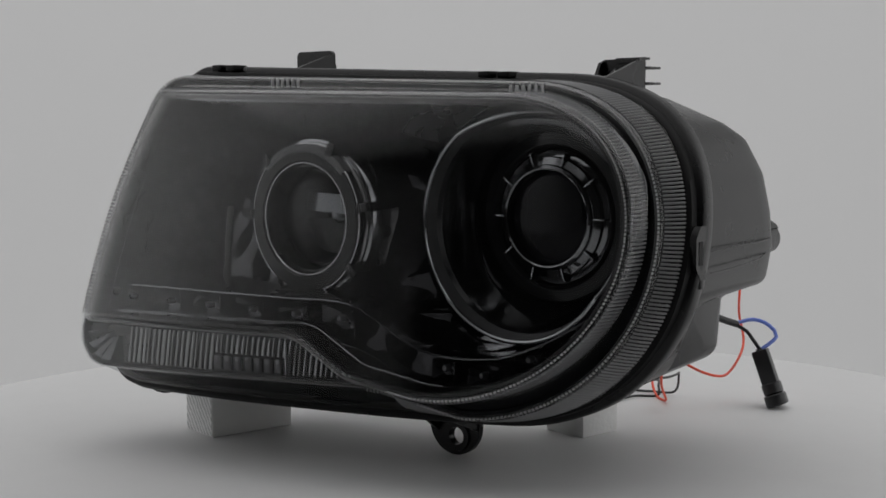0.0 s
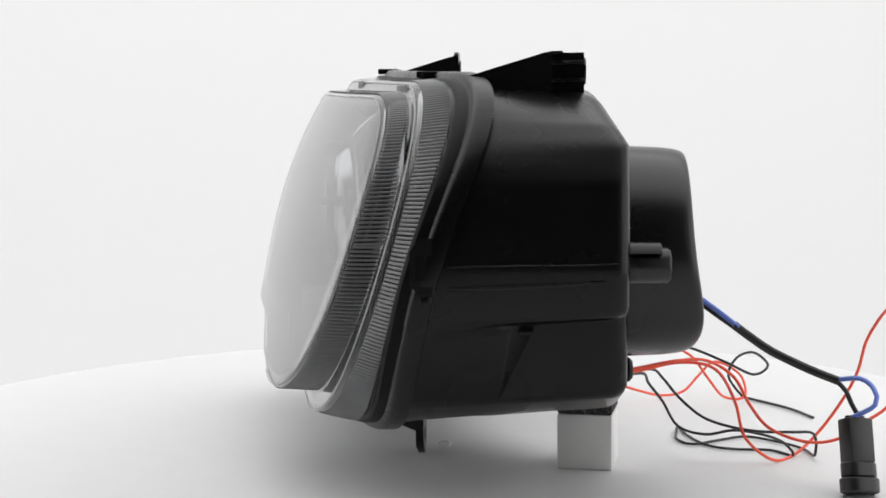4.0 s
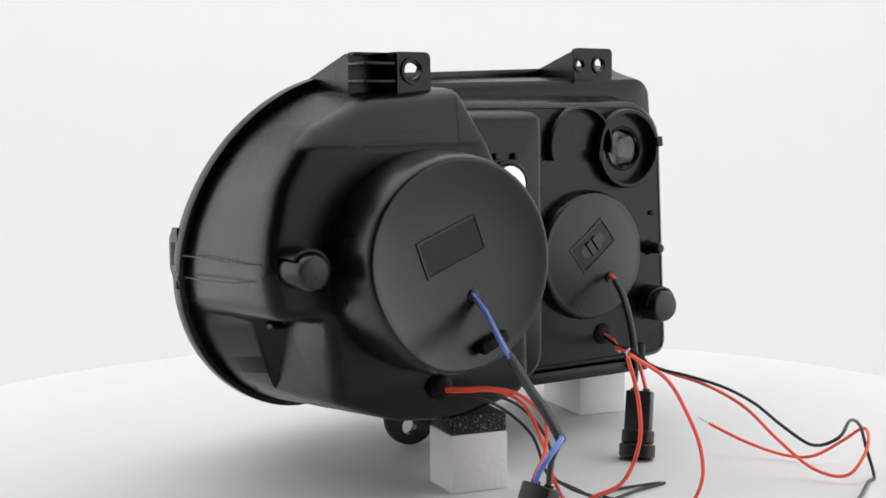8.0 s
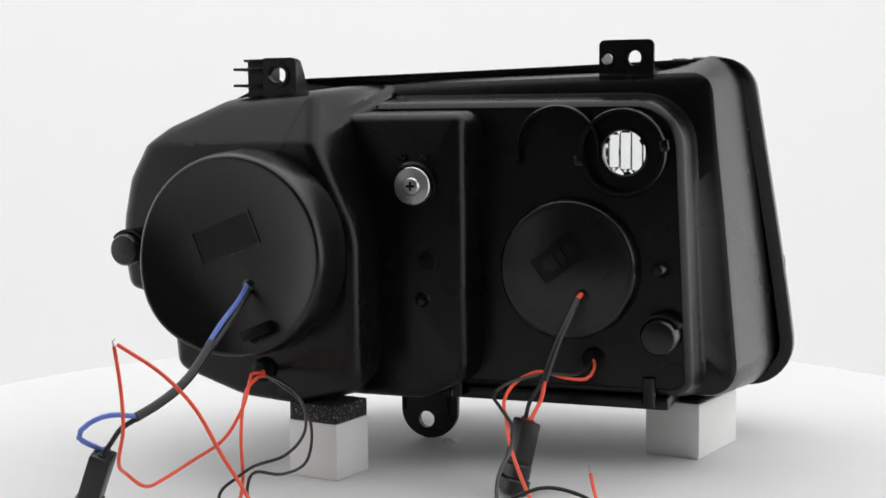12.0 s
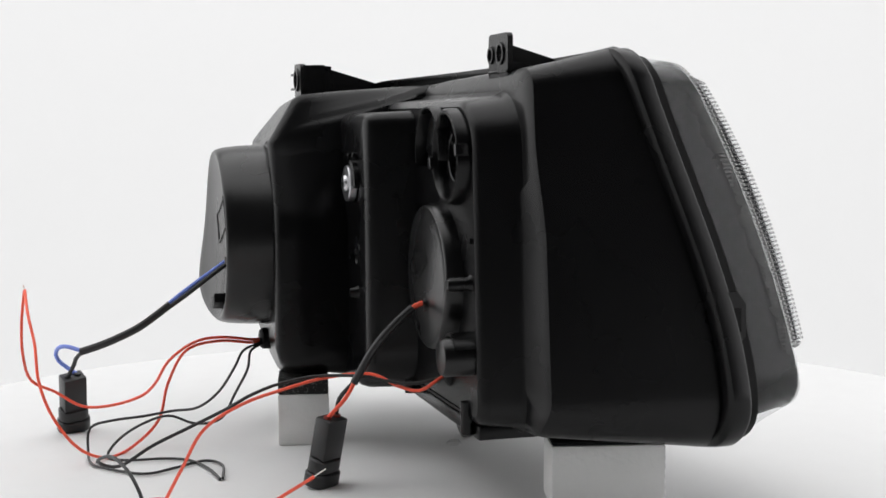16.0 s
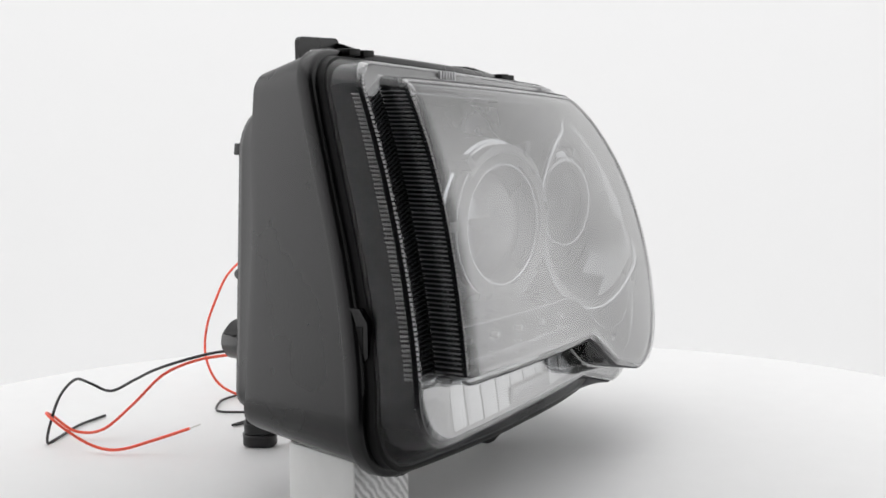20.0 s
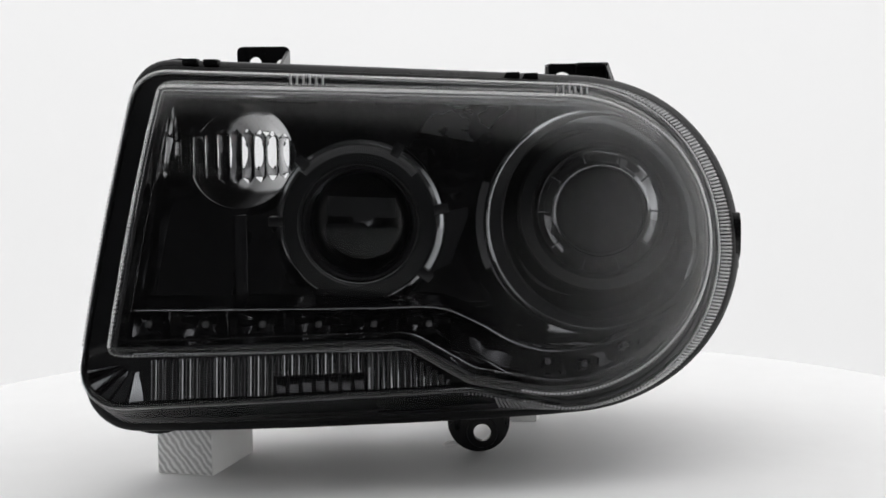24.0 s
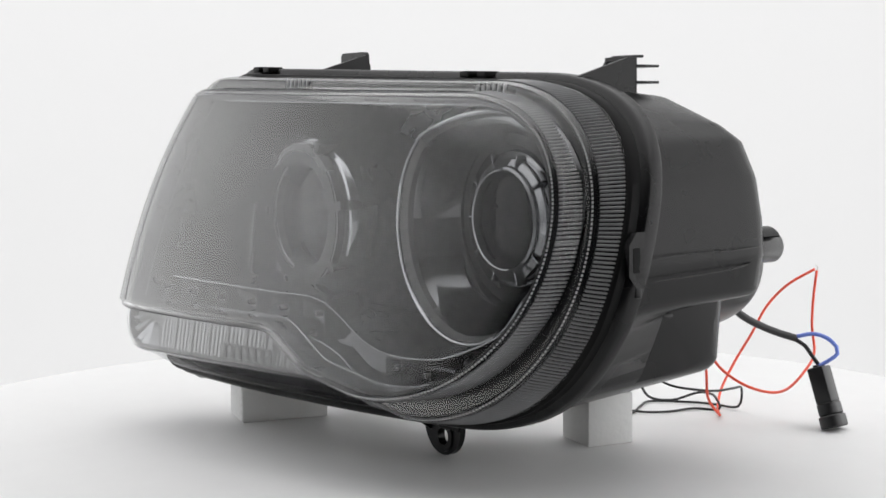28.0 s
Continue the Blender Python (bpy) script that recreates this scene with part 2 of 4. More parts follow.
def box(lo, hi, bevel=0.0, bm=None, m=None):
    own = bmesh.new()
    bmesh.ops.create_cube(own, size=1)
    s, c = Vector(hi) - Vector(lo), (Vector(hi) + Vector(lo)) / 2
    for v in own.verts:
        v.co = Vector((v.co.x * s.x, v.co.y * s.y, v.co.z * s.z)) + c
    if bevel:
        bmesh.ops.bevel(own, geom=list(own.edges), offset=bevel, segments=2, profile=0.5, affect="EDGES")
    if m is not None:
        bmesh.ops.transform(own, matrix=m, verts=own.verts)
    if bm is None:
        return own
    tmp = bpy.data.meshes.new("tmp")
    own.to_mesh(tmp)
    own.free()
    bm.from_mesh(tmp)
    bpy.data.meshes.remove(tmp)
    return bm


def prism(poly, axis, a, b, bm=None):
    """A polygon in the plane across an axis, pushed from a to b. axis 'x': poly is (y, z); 'z': (x, y)."""
    bm = bm or bmesh.new()
    place = {"x": lambda p, k: (k, p[0], p[1]), "y": lambda p, k: (p[0], k, p[1]), "z": lambda p, k: (p[0], p[1], k)}[axis]
    v0, v1 = [bm.verts.new(place(p, a)) for p in poly], [bm.verts.new(place(p, b)) for p in poly]
    n = len(poly)
    bm.faces.new(v0)
    bm.faces.new(v1[::-1])
    for i in range(n):
        bm.faces.new((v0[i], v1[i], v1[(i + 1) % n], v0[(i + 1) % n]))
    return bm


def smooth_path(points, step=0.004):
    """Catmull-Rom through the points."""
    P = [Vector(p) for p in points]
    P = [2 * P[0] - P[1]] + P + [2 * P[-1] - P[-2]]
    out = []
    for i in range(1, len(P) - 2):
        a, b, c, d = P[i - 1:i + 3]
        n = max(2, int((c - b).length / step))
        for k in range(n):
            t = k / n
            out.append(0.5 * ((2 * b) + (c - a) * t + (2 * a - 5 * b + 4 * c - d) * t * t + (3 * b - a - 3 * c + d) * t ** 3))
    out.append(P[-2])
    return out


def tube(points, r, n=10, bm=None, straight=False):
    bm = bm or bmesh.new()
    P = [Vector(p) for p in points] if straight else smooth_path(points)
    rings, up = [], Vector((0.3, 0.2, 1)).normalized()
    for i, p in enumerate(P):
        d = (P[min(i + 1, len(P) - 1)] - P[max(i - 1, 0)]).normalized()
        side = d.cross(up)
        if side.length < 1e-3:
            side = d.cross(Vector((1, 0, 0)))
        side.normalize()
        up = side.cross(d).normalized()
        rings.append([p + (side * math.cos(2 * math.pi * k / n) + up * math.sin(2 * math.pi * k / n)) * r for k in range(n)])
    return loft(rings, True, True, bm=bm)


# ---- the studio ----
def build_studio():
    # tent wall: from the front of one side round the back to the front of the other
    R, top, low = 1.05, 1.15, -0.32
    plan = [(-R * 0.93, -1.08), (-R, -0.5), (-R, 0.0)] + [(R * math.cos(radians(a)), R * math.sin(radians(a))) for a in range(174, 0, -6)] + [(R, 0.0), (R, -0.5), (R, -1.1), (R, -1.72)]
    bm = loft([[Vector((x, y, z)) for x, y in plan] for z in (low, 0.2, 0.7, top)], closed=False)
    tagged(part("tent_wall", bm, TENT, None, thick=0.004), "white light tent fabric wall curving round the table, its graded light put in as emission", "light tent", kind="structure")
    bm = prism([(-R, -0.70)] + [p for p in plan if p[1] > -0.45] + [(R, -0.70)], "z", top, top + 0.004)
    tagged(part("tent_top", bm, TENT_TOP, None), "white fabric roof of the light tent, out of view, its light put in as emission", "light tent", kind="structure")
    bm = prism([(x, y) for x, y in plan], "z", low - 0.01, low)
    # an unseen sheet added at table height on the camera's side, to bounce light up
    prism([(-1.0, -1.45), (-1.0, -0.02), (1.0, -0.02), (1.0, -1.45)], "z", -0.034, -0.024, bm)
    tagged(part("floor", bm, TABLE, None), "plain white floor under the turntable, with an added unseen bounce sheet in front", "floor", kind="structure")
    room = bmesh.new()
    for lo, hi in (((-2.2, -2.6, -0.5), (2.2, -2.5, 1.9)), ((-2.3, -2.6, -0.5), (-2.2, 1.5, 1.9)), ((2.2, -2.6, -0.5), (2.3, 1.5, 1.9)), ((-2.2, 1.4, -0.5), (2.2, 1.5, 1.9))):
        box(lo, hi, bm=room)
    tagged(part("wall_studio", room, DARK), "dim grey walls of the photo studio", "wall", kind="structure")
    tagged(part("ceiling", box((-2.3, -2.6, 1.9), (2.3, 1.5, 2.0)), DARK), "dim grey ceiling of the photo studio", "ceiling", kind="structure")
    tagged(part("ground", box((-2.3, -2.6, -0.6), (2.3, 1.5, -0.5)), DARK), "dim grey floor of the photo studio", "ground", kind="structure")


def build_turntable():
    t = thing("turntable", "large round white turntable turning under the headlight", "turntable")
    R = 0.478
    part("disc", lathe_z([(0, 0), (R - 0.004, 0), (R - 0.001, -0.001), (R, -0.004), (R, -0.018), (R - 0.004, -0.02), (0, -0.02)], 128), TABLE, t)
    part("pedestal", lathe_z([(0, -0.0205), (0.16, -0.0205), (0.16, -0.05), (0.2, -0.31), (0.21, -0.32), (0, -0.32)], 64), TABLE, t)
    return t


def lathe_z(profile, n=48, cx=0.0, cy=0.0):
    bm = lathe([(r, z) for r, z in profile], 0, 0, n)
    for v in bm.verts:
        x, y, z = v.co
        v.co = (x + cx, -z + cy, y)
    return bm


# ---- the headlight ----
def bowed(k, x, z):
    """A gently bowed surface: how far back it lies at (x, z)."""
    w = z - 0.15
    return k[0] + k[1] * x + k[2] * w + k[3] * x * x + k[4] * w * w + k[5] * x * w + k[6] * w ** 3 + k[7] * x * w * w


def seat(x, z):
    """The lens seat: it sweeps back outwards and leans back upwards."""
    low = max(0.0, min(1.0, (0.11 - z) / 0.07)) * max(0.0, min(1.0, (x + 0.05) / 0.12))
    return bowed((-0.0841, 0.2296, 0.3076, 0.6785, 2.291, -0.0634, -6.564, 5.9321), x, z) - 0.006 * low


def brow(x, z):
    """The lower front level of the lens."""
    return bowed((-0.0922, 0.2684, 0.2899, 0.2167, 0.8281, 0.0622, 0.2057, -0.241), x, z)


def face(x, z):
    """The raised front face of the lens."""
    return depth(x, z) - 0.0037 + 0.0111 * x + 0.118 * x * x


def depth(x, z):
    """The level from which the parts inside the lamp are set back."""
    k = max(0.0, min(1.0, (x - 0.03) / 0.12)) * max(0.0, min(1.0, (z - 0.19) / 0.07))
    return bowed((-0.1154, 0.2634, 0.2903, 0.2714, 0.938, 0.1742, 3.7572, -0.1947), x, z) + 0.002 * k * k * (3 - 2 * k)


def with_arc(corners, cx, cz, r, a0, a1, n=40, wide=1.0, swell=0.0, low=0.0):
    """Corners closed by an arc; wide stretches it outwards, swell fills out its upper shoulder, low lifts its underside."""
    out = list(corners)
    for k in range(n + 1):
        a = radians(a0 + (a1 - a0) * k / n)
        f = r * (1 + swell * math.sin(2 * a) ** 2 * (a > 0)) - low * math.sin(a) ** 4 * (a < 0)
        c = math.cos(a)
        out.append((cx + f * c * (wide if c > 0 else 1.0), cz + f * math.sin(a), 0.0))
    return rounded(out)


def flange_outline():
    return with_arc([(-0.2080, 0.2800, 0.024), (-0.2370, 0.0385, 0.032)], 0.091, 0.151, 0.117, -92, 87, swell=0.022, low=0.0028)


def lens_outline():
    return with_arc([(-0.2028, 0.2735, 0.022), (-0.2312, 0.0586, 0.026), (0.018, 0.0602, 0.05)], 0.083, 0.153, 0.1105, -92, 86, wide=0.985, swell=0.012, low=0.0025)


def face_outline():
    return with_arc([(-0.1840, 0.2632, 0.006), (-0.2070, 0.0945, 0.008), (-0.024, 0.0945, 0.03), (0.016, 0.0705, 0.03)], 0.077, 0.158, 0.0985, -105, 82, wide=1.075, swell=0.012)


CORE = (0.0, 0.165)
N_OUT = 420


def on(surface, pts, off):
    return [Vector((p.x, surface(p.x, p.y) + off, p.y)) for p in pts]


def on_seat(pts, off):
    return on(seat, pts, off)


def sweep(levels, outline, bm=None, cap=False):
    """Rings of one outline: levels of (inset, offset from the seat)."""
    base = polar(outline, CORE, N_OUT)
    return loft([on_seat(inset(base, d), off) for d, off in levels], False, cap, bm=bm)


def build_headlight():
    h = thing("headlight", "black car headlight with clear lens and two projectors on blocks", "headlight")
    build_lens(h)
    build_housing(h)
    build_brackets(h)
    build_caps(h)
    build_inside(h)
    return h


def build_lens(h):
    FO, LO, FA = flange_outline(), lens_outline(), face_outline()
    part("rim", sweep([(0.006, -0.002), (0.0004, -0.002), (-0.0008, -0.001), (-0.0012, 0.0005), (-0.0012, 0.0085), (-0.0008, 0.0100), (0.0008, 0.0112), (0.003, 0.0125), (0.008, 0.0135), (0.008, 0.002), (0.006, -0.002)], FO), HOUSING, h)
    part("seal", sweep([(0.0050, -0.0088), (0.0034, -0.0080), (0.0030, -0.0020), (0.008, -0.0020), (0.008, -0.0088), (0.0050, -0.0088)], FO), GASKET, h)
    a, b, f = inset(polar(FO, CORE, N_OUT), 0.0042), polar(LO, CORE, N_OUT), polar(FA, CORE, N_OUT)
    skirt = [p.lerp(q, 0.55) for p, q in zip(a, b)]
    wall = [on_seat(a, -0.0065), [u.lerp(v, 0.55) for u, v in zip(on_seat(skirt, -0.0065), on(brow, skirt, 0.003))], on(brow, b, 0.004)]
    wall = [wall[0], [u.lerp(v, 0.08) for u, v in zip(*wall[:2])], wall[1], [u.lerp(v, 0.92) for u, v in zip(*wall[1:])], wall[2]]
    rings = [on(brow, b, 0.004), on(brow, inset(b, 0.001), 0.0015), on(brow, inset(b, 0.003), 0.0)]
    rings += [on(brow, inset(f, -0.0025), 0.0), on(brow, inset(f, -0.0012), -0.001), on(face, f, 0.004), on(face, inset(f, 0.001), 0.0015), on(face, inset(f, 0.003), 0.0)]
    g = inset(f, 0.003)
    c = Vector(CORE)
    for k in range(1, 12):
        rings.append(on(face, [c.lerp(p, 1 - k / 12) for p in g], 0.0))
    ledge = rings[:3] + [[u.lerp(v, w) for u, v in zip(rings[2], rings[3])] for w in (0.08, 0.92)] + rings[3:5]
    step = [rings[4]] + [[u.lerp(v, w) for u, v in zip(rings[4], rings[5])] for w in (0.08, 0.92)] + [rings[5]]
    lens = part("lens", loft(ledge, bm=loft(rings[5:], False, True)), LENS, h, "clear moulded plastic headlight lens", sharp=48)
    part("lens_skirt", loft(wall), SKIRT, lens, "clear side wall of the lens over black", sharp=48)
    part("lens_step", loft(step), SKIRT, lens, sharp=48)
    # fine round flutes inside the step of the lens and along its skirt; short along top and bottom
    bands = []
    for i in range(N_OUT):
        k = 0.26 + 0.54 * max(0.0, min(1.0, (b[i].x + 0.05) / 0.12))
        stops = [k * q / 3 for q in range(4)]
        bands.append([wall[4][i].lerp(wall[2][i], 2 * q) if q < 0.5 else wall[2][i].lerp(wall[0][i], 2 * q - 1) for q in stops])
    flutes("skirt_flute_band", bands, 0.0026, lambda p: p.x <= 0.01, 0.0010, 0.0009, FLUTE_CLEAR, lens)
    flutes("skirt_flute_band", bands, 0.0026, lambda p: p.x > 0.01, 0.0013, 0.0004, FLUTE, lens)
    bands = [[u, v] for u, v in zip(on(face, inset(f, 0.0008), 0.0022), on(brow, inset(f, -0.0004), 0.0))]
    flutes("face_flute_band", bands, 0.0027, lambda p: p.x <= -0.17, 0.0016, 0.0007, FLUTE, lens, 0.20)
    flutes("face_flute_band", bands, 0.0027, lambda p: p.x > -0.17, 0.0016, 0.0006, FLUTE, lens)
    # stitch-like dashed lines along the two edges of the lens
    for name, base, r in (("outer_bead", on(brow, inset(b, 0.0014), 0.0004), 0.0008), ("inner_bead", on(face, inset(f, 0.0024), -0.0002), 0.0007)):
        tagged(part(name, dashes(base, r, 0.0027, 0.0016), STITCH, lens), kind="stuff")
    for x0, z0 in ((-0.103, 0.2655), (0.077, 0.2575)):
        bm = bmesh.new()
        for k in range(6):
            x = x0 + 0.0042 * k
            box((x, brow(x, z0) - 0.0012, z0 - 0.0028), (x + 0.0013, brow(x, z0) + 0.001, z0 + 0.0034), 0.0003, bm)
        part("grip_ribs", bm, RIB, lens)


def flutes(name, lines, pitch, chosen, tall, base, material, lens, broad=0.34):
    """Round ribs at even steps round the lens; lines run down from its front edge, one after another round it."""
    bm, n, run, due = bmesh.new(), len(lines), 0.0, 0.0
    for i in range(n):
        here, then = lines[i], lines[(i + 1) % n]
        step = (then[0] - here[0]).length
        while due < run + step:
            w = (due - run) / step
            due += pitch
            line = [p.lerp(q, w) for p, q in zip(here, then)]
            top = line[0]
            if not chosen(top):
                continue
            along = (then[0] - lines[i - 1][0]).normalized()
            inward = Vector((-along.z, 0, along.x))
            if inward.dot(Vector((CORE[0], 0, CORE[1])) - top) < 0:
                inward = -inward
            flat = (top.z > 0.255 and top.x < 0.085) or (top.z < 0.0975 and top.x < 0.03)
            if flat:
                line = [top.lerp(p, 0.16) for p in line]
            wide = pitch * (0.20 if flat else broad)
            arch = [(-wide * math.cos(radians(q)), base - tall * math.sin(radians(q))) for q in (0, 40, 90, 140, 180)]
            loft([[q + along * u + inward * v for u, v in arch] for q in line], closed=False, bm=bm)
        run += step
    tagged(part(name, bm, material, lens, "fine ribbed flutes in clear plastic", sharp=80), kind="stuff")


def dashes(P, r, pitch, length):
    """Short raised strokes at even steps along a closed line."""
    bm, run, due, m = bmesh.new(), 0.0, 0.0, len(P)
    for i, p in enumerate(P):
        q = P[(i + 1) % m]
        step = (q - p).length
        while due < run + step:
            c = p.lerp(q, (due - run) / step)
            due += pitch
            if (c.z < 0.1 and c.x < 0.05):
                continue
            d = (q - P[i - 1]).normalized()
            side = d.cross(Vector((0, 1, 0.01))).normalized()
            loft([[c + d * k + side * u * r + Vector((0, -r * 1.2 if u == 0 else 0, 0)) for u in (-1, 0, 1)] for k in (-length / 2, length / 2)], closed=False, bm=bm)
        run += step
    return bm


def tube_closed(P, r, n=6):
    rings, m = [], len(P)
    for i, p in enumerate(P):
        d = (P[(i + 1) % m] - P[i - 1]).normalized()
        side = d.cross(Vector((0, 1, 0.01))).normalized()
        up = side.cross(d)
        rings.append([p + (side * math.cos(2 * math.pi * k / n) + up * math.sin(2 * math.pi * k / n)) * r for k in range(n)])
    rings.append(rings[0])
    return loft(rings)


def deep_back(x, z):
    """Back face of the deep bay: level, with a chamfer along its top and bottom."""
    return 0.1235 - 0.055 * max(0.0, x - 0.02) - 0.62 * max(0.0, z - 0.222) - 0.25 * max(0.0, 0.075 - z)


def carve(ob, cutter):
    """Cut a pocket into a solid part for good."""
    finish(cutter)
    me = bpy.data.meshes.new("cutter")
    cutter.to_mesh(me)
    cutter.free()
    tool = new("cutter", me)
    b = ob.modifiers.new("pocket", "BOOLEAN")
    b.operation, b.object, b.solver = "DIFFERENCE", tool, "EXACT"
    got = bpy.data.meshes.new_from_object(ob.evaluated_get(bpy.context.evaluated_depsgraph_get()))
    ob.modifiers.remove(b)
    bpy.data.objects.remove(tool)
    ob.data = got
    bm = bmesh.new()
    bm.from_mesh(got)
    finish(bm)
    bm.to_mesh(got)
    bm.free()


def build_housing(h):
    # shallow bay behind the inner half: walls to the lens seat
    shell = rounded([(0.07, 0.2665, 0.004), (-0.1925, 0.2725, 0.018), (-0.2135, 0.046, 0.022), (0.07, 0.043, 0.004)])
    ro = polar(shell, (-0.07, 0.16), 260)

    def ease(p):
        """The shell's back edge steps forward below the socket."""
        k = max(0.0, min(1.0, (0.232 - p.y) / 0.07)) * max(0.0, min(1.0, (p.y - 0.052) / 0.02)) * max(0.0, min(1.0, (-0.15 - p.x) / 0.03))
        return 0.0050 * k * k * (3 - 2 * k)

    wide = [p + (q - p) * max(0.0, min(1.0, (-0.15 - p.x) / 0.035)) for p, q in zip(ro, inset(ro, -0.0105))]
    rows = [[Vector((p.x, seat(p.x, p.y) + 0.004 if p.x < 0.066 else 0.0, p.y)) for p in wide], [Vector((p.x, -0.004 - ease(p), p.y)) for p in inset(ro, 0.003)], [Vector((p.x, 0.002 - ease(p), p.y)) for p in inset(ro, 0.0045)], [Vector((p.x, 0.0045 - ease(p), p.y)) for p in inset(ro, 0.008)]]
    tray = rounded([(0.05, 0.252, 0.004), (-0.176, 0.252, 0.034), (-0.1855, 0.052, 0.014), (0.05, 0.050, 0.004)])
    rt = polar(tray, (-0.07, 0.16), 260)
    rows += [[Vector((p.x, 0.0055, p.y)) for p in inset(rt, -0.003)], [Vector((p.x, 0.010, p.y)) for p in rt], [Vector((p.x, 0.027, p.y)) for p in inset(rt, 0.002)], [Vector((p.x, 0.0315, p.y)) for p in inset(rt, 0.0035)], [Vector((p.x, 0.0335, p.y)) for p in inset(rt, 0.0065)]]
    part("inner_shell", loft(rows), HOUSING, h, thick=0.0022)
    part("inner_back", plate(inset(rt, 0.0062), [circle(-0.137, 0.2155, 0.0148)], 0.0312, 0.0336), HOUSING, h)
    # middle bay
    mid = polar(rounded([(0.07, 0.2445, 0.004), (-0.0375, 0.2445, 0.010), (-0.0385, 0.062, 0.024), (-0.004, 0.046, 0.02), (0.07, 0.046, 0.004)]), (0.02, 0.15), 200)
    rows = [[Vector((p.x, y, p.y)) for p in inset(mid, d)] for d, y in ((-0.002, 0.028), (0.0, 0.034), (0.0012, 0.060), (0.003, 0.0655), (0.006, 0.068), (0.009, 0.0688))]
    part("middle_bay", loft(rows, False, True), HOUSING, h)
    # deep bay behind the outer projector
    front = polar(with_arc([(0.035, 0.2655, 0.01), (0.035, 0.040, 0.01)], 0.091, 0.151, 0.1125, -90, 90, swell=0.022), (0.092, 0.15), 300)
    back = polar(rounded([(0.057, 0.2590, 0.006), (0.0475, 0.222, 0.03), (0.0185, 0.165, 0.05), (0.0185, 0.060, 0.014), (0.07, 0.0475, 0.03), (0.110, 0.0505, 0.05), (0.1590, 0.068, 0.012), (0.1635, 0.1185, 0.004), (0.1970, 0.1215, 0.010),
                          (0.2025, 0.150, 0.02), (0.2005, 0.173, 0.03), (0.1945, 0.200, 0.03), (0.1800, 0.2245, 0.02), (0.1665, 0.2350, 0.02), (0.125, 0.2535, 0.03)]), (0.092, 0.15), 300)
    hollow = inset(front, 0.004)

    def lip(p, off):
        """The bay's front edge: on the lens seat, but far back where it opens into the next bay."""
        return 0.002 if p.x < 0.043 else seat(p.x, p.y) + off

    rows = [[Vector((p.x, 0.012, p.y)) for p in inset(back, 0.014)], [Vector((p.x, lip(p, 0.008), p.y)) for p in hollow], [Vector((p.x, lip(p, 0.006), p.y)) for p in front]]
    rows[1:] = [[Vector((p.x, p.y, max(p.z, 0.0430))) for p in row] for row in rows[1:]]
    for s in (0.12, 0.5, 0.9):
        # its underside runs level to the back
        mixed = [p.lerp(q, s) for p, q in zip(front, back)]
        mixed = [Vector((p.x, max(p.y, 0.0462 + 0.003 * s))) for p in mixed]
        rows.append([Vector((p.x, lip(p, 0.006) * (1 - s) + (deep_back(p.x, p.y) - 0.010) * s, p.y)) for p in mixed])
    for d, y in ((0.0, -0.010), (0.0006, -0.006), (0.002, -0.0025), (0.0045, -0.0006), (0.007, 0.0)):
        rows.append([Vector((p.x, deep_back(p.x, p.y) + y, p.y)) for p in inset(back, d)])
    last = inset(back, 0.007)
    c = Vector((0.094, 0.152))
    for s in (0.97, 0.94, 0.91, 0.88, 0.85, 0.82, 0.79, 0.76, 0.73, 0.70, 0.67, 0.64, 0.6, 0.5):
        rows.append([Vector((q.x, deep_back(q.x, q.y), q.y)) for q in (c.lerp(p, s) for p in last)])
    bay = part("outer_bay", loft(rows, True, True), HOUSING, h)
    # below a shelf the wall steps in to a flat panel that runs forward into the round of the bay
    upper = [Vector((x, y, 0.1165)) for x, y in ((0.1630, 0.0610), (0.1790, 0.0455), (0.1947, 0.0300), (0.25, -0.0220), (0.25, 0.15), (0.1630, 0.15))]
    lower = [Vector((x, y, 0.0600)) for x, y in ((0.1592, 0.0340), (0.1640, 0.0320), (0.1690, 0.0300), (0.25, -0.0090), (0.25, 0.15), (0.1592, 0.15))]
    carve(bay, loft([upper, lower], True, True))
    part("recess_tab", box((0.1560, 0.0440, 0.1085), (0.1720, 0.0580, 0.1120), 0.0006), HOUSING, h)
    # moulded lettering too small to read, as plain raised bars
    for k, (x0, x1) in enumerate(((0.134, 0.112), (0.134, 0.092), (0.134, 0.106), (0.131, 0.096), (0.134, 0.115))):
        z = 0.2345 - 0.0027 * k
        bar = [Vector((u, w)) for u, w in ((x1, z - 0.0005), (x0, z - 0.0005), (x0, z + 0.0005), (x1, z + 0.0005))]
        part("lettering_bar", plate(bar, [], lambda x, z: deep_back(x, z) - 0.0010, lambda x, z: deep_back(x, z) + 0.00014), HOUSING, h)
    for x, z, w in ((0.1455, 0.2305, 0.0012), (0.1465, 0.2275, 0.0019), (0.1415, 0.2265, 0.0016), (0.1465, 0.2240, 0.0017), (0.1418, 0.2232, 0.0019)):
        mark = [Vector((x + u * w, z + v * w * 0.75)) for u, v in ((-1, -1), (1, -1), (1, 1), (-1, 1))]
        part("mould_mark", plate(mark, [], lambda x, z: deep_back(x, z) - 0.0010, lambda x, z: deep_back(x, z) + 0.00014), HOUSING, h)
    # rib along the outer wall
    part("side_rib", tube([(0.2085, 0.008, 0.1535), (0.2085, 0.04, 0.1545), (0.2065, 0.08, 0.1545), (0.2025, 0.106, 0.155)], 0.0004, 8), HOUSING, h)
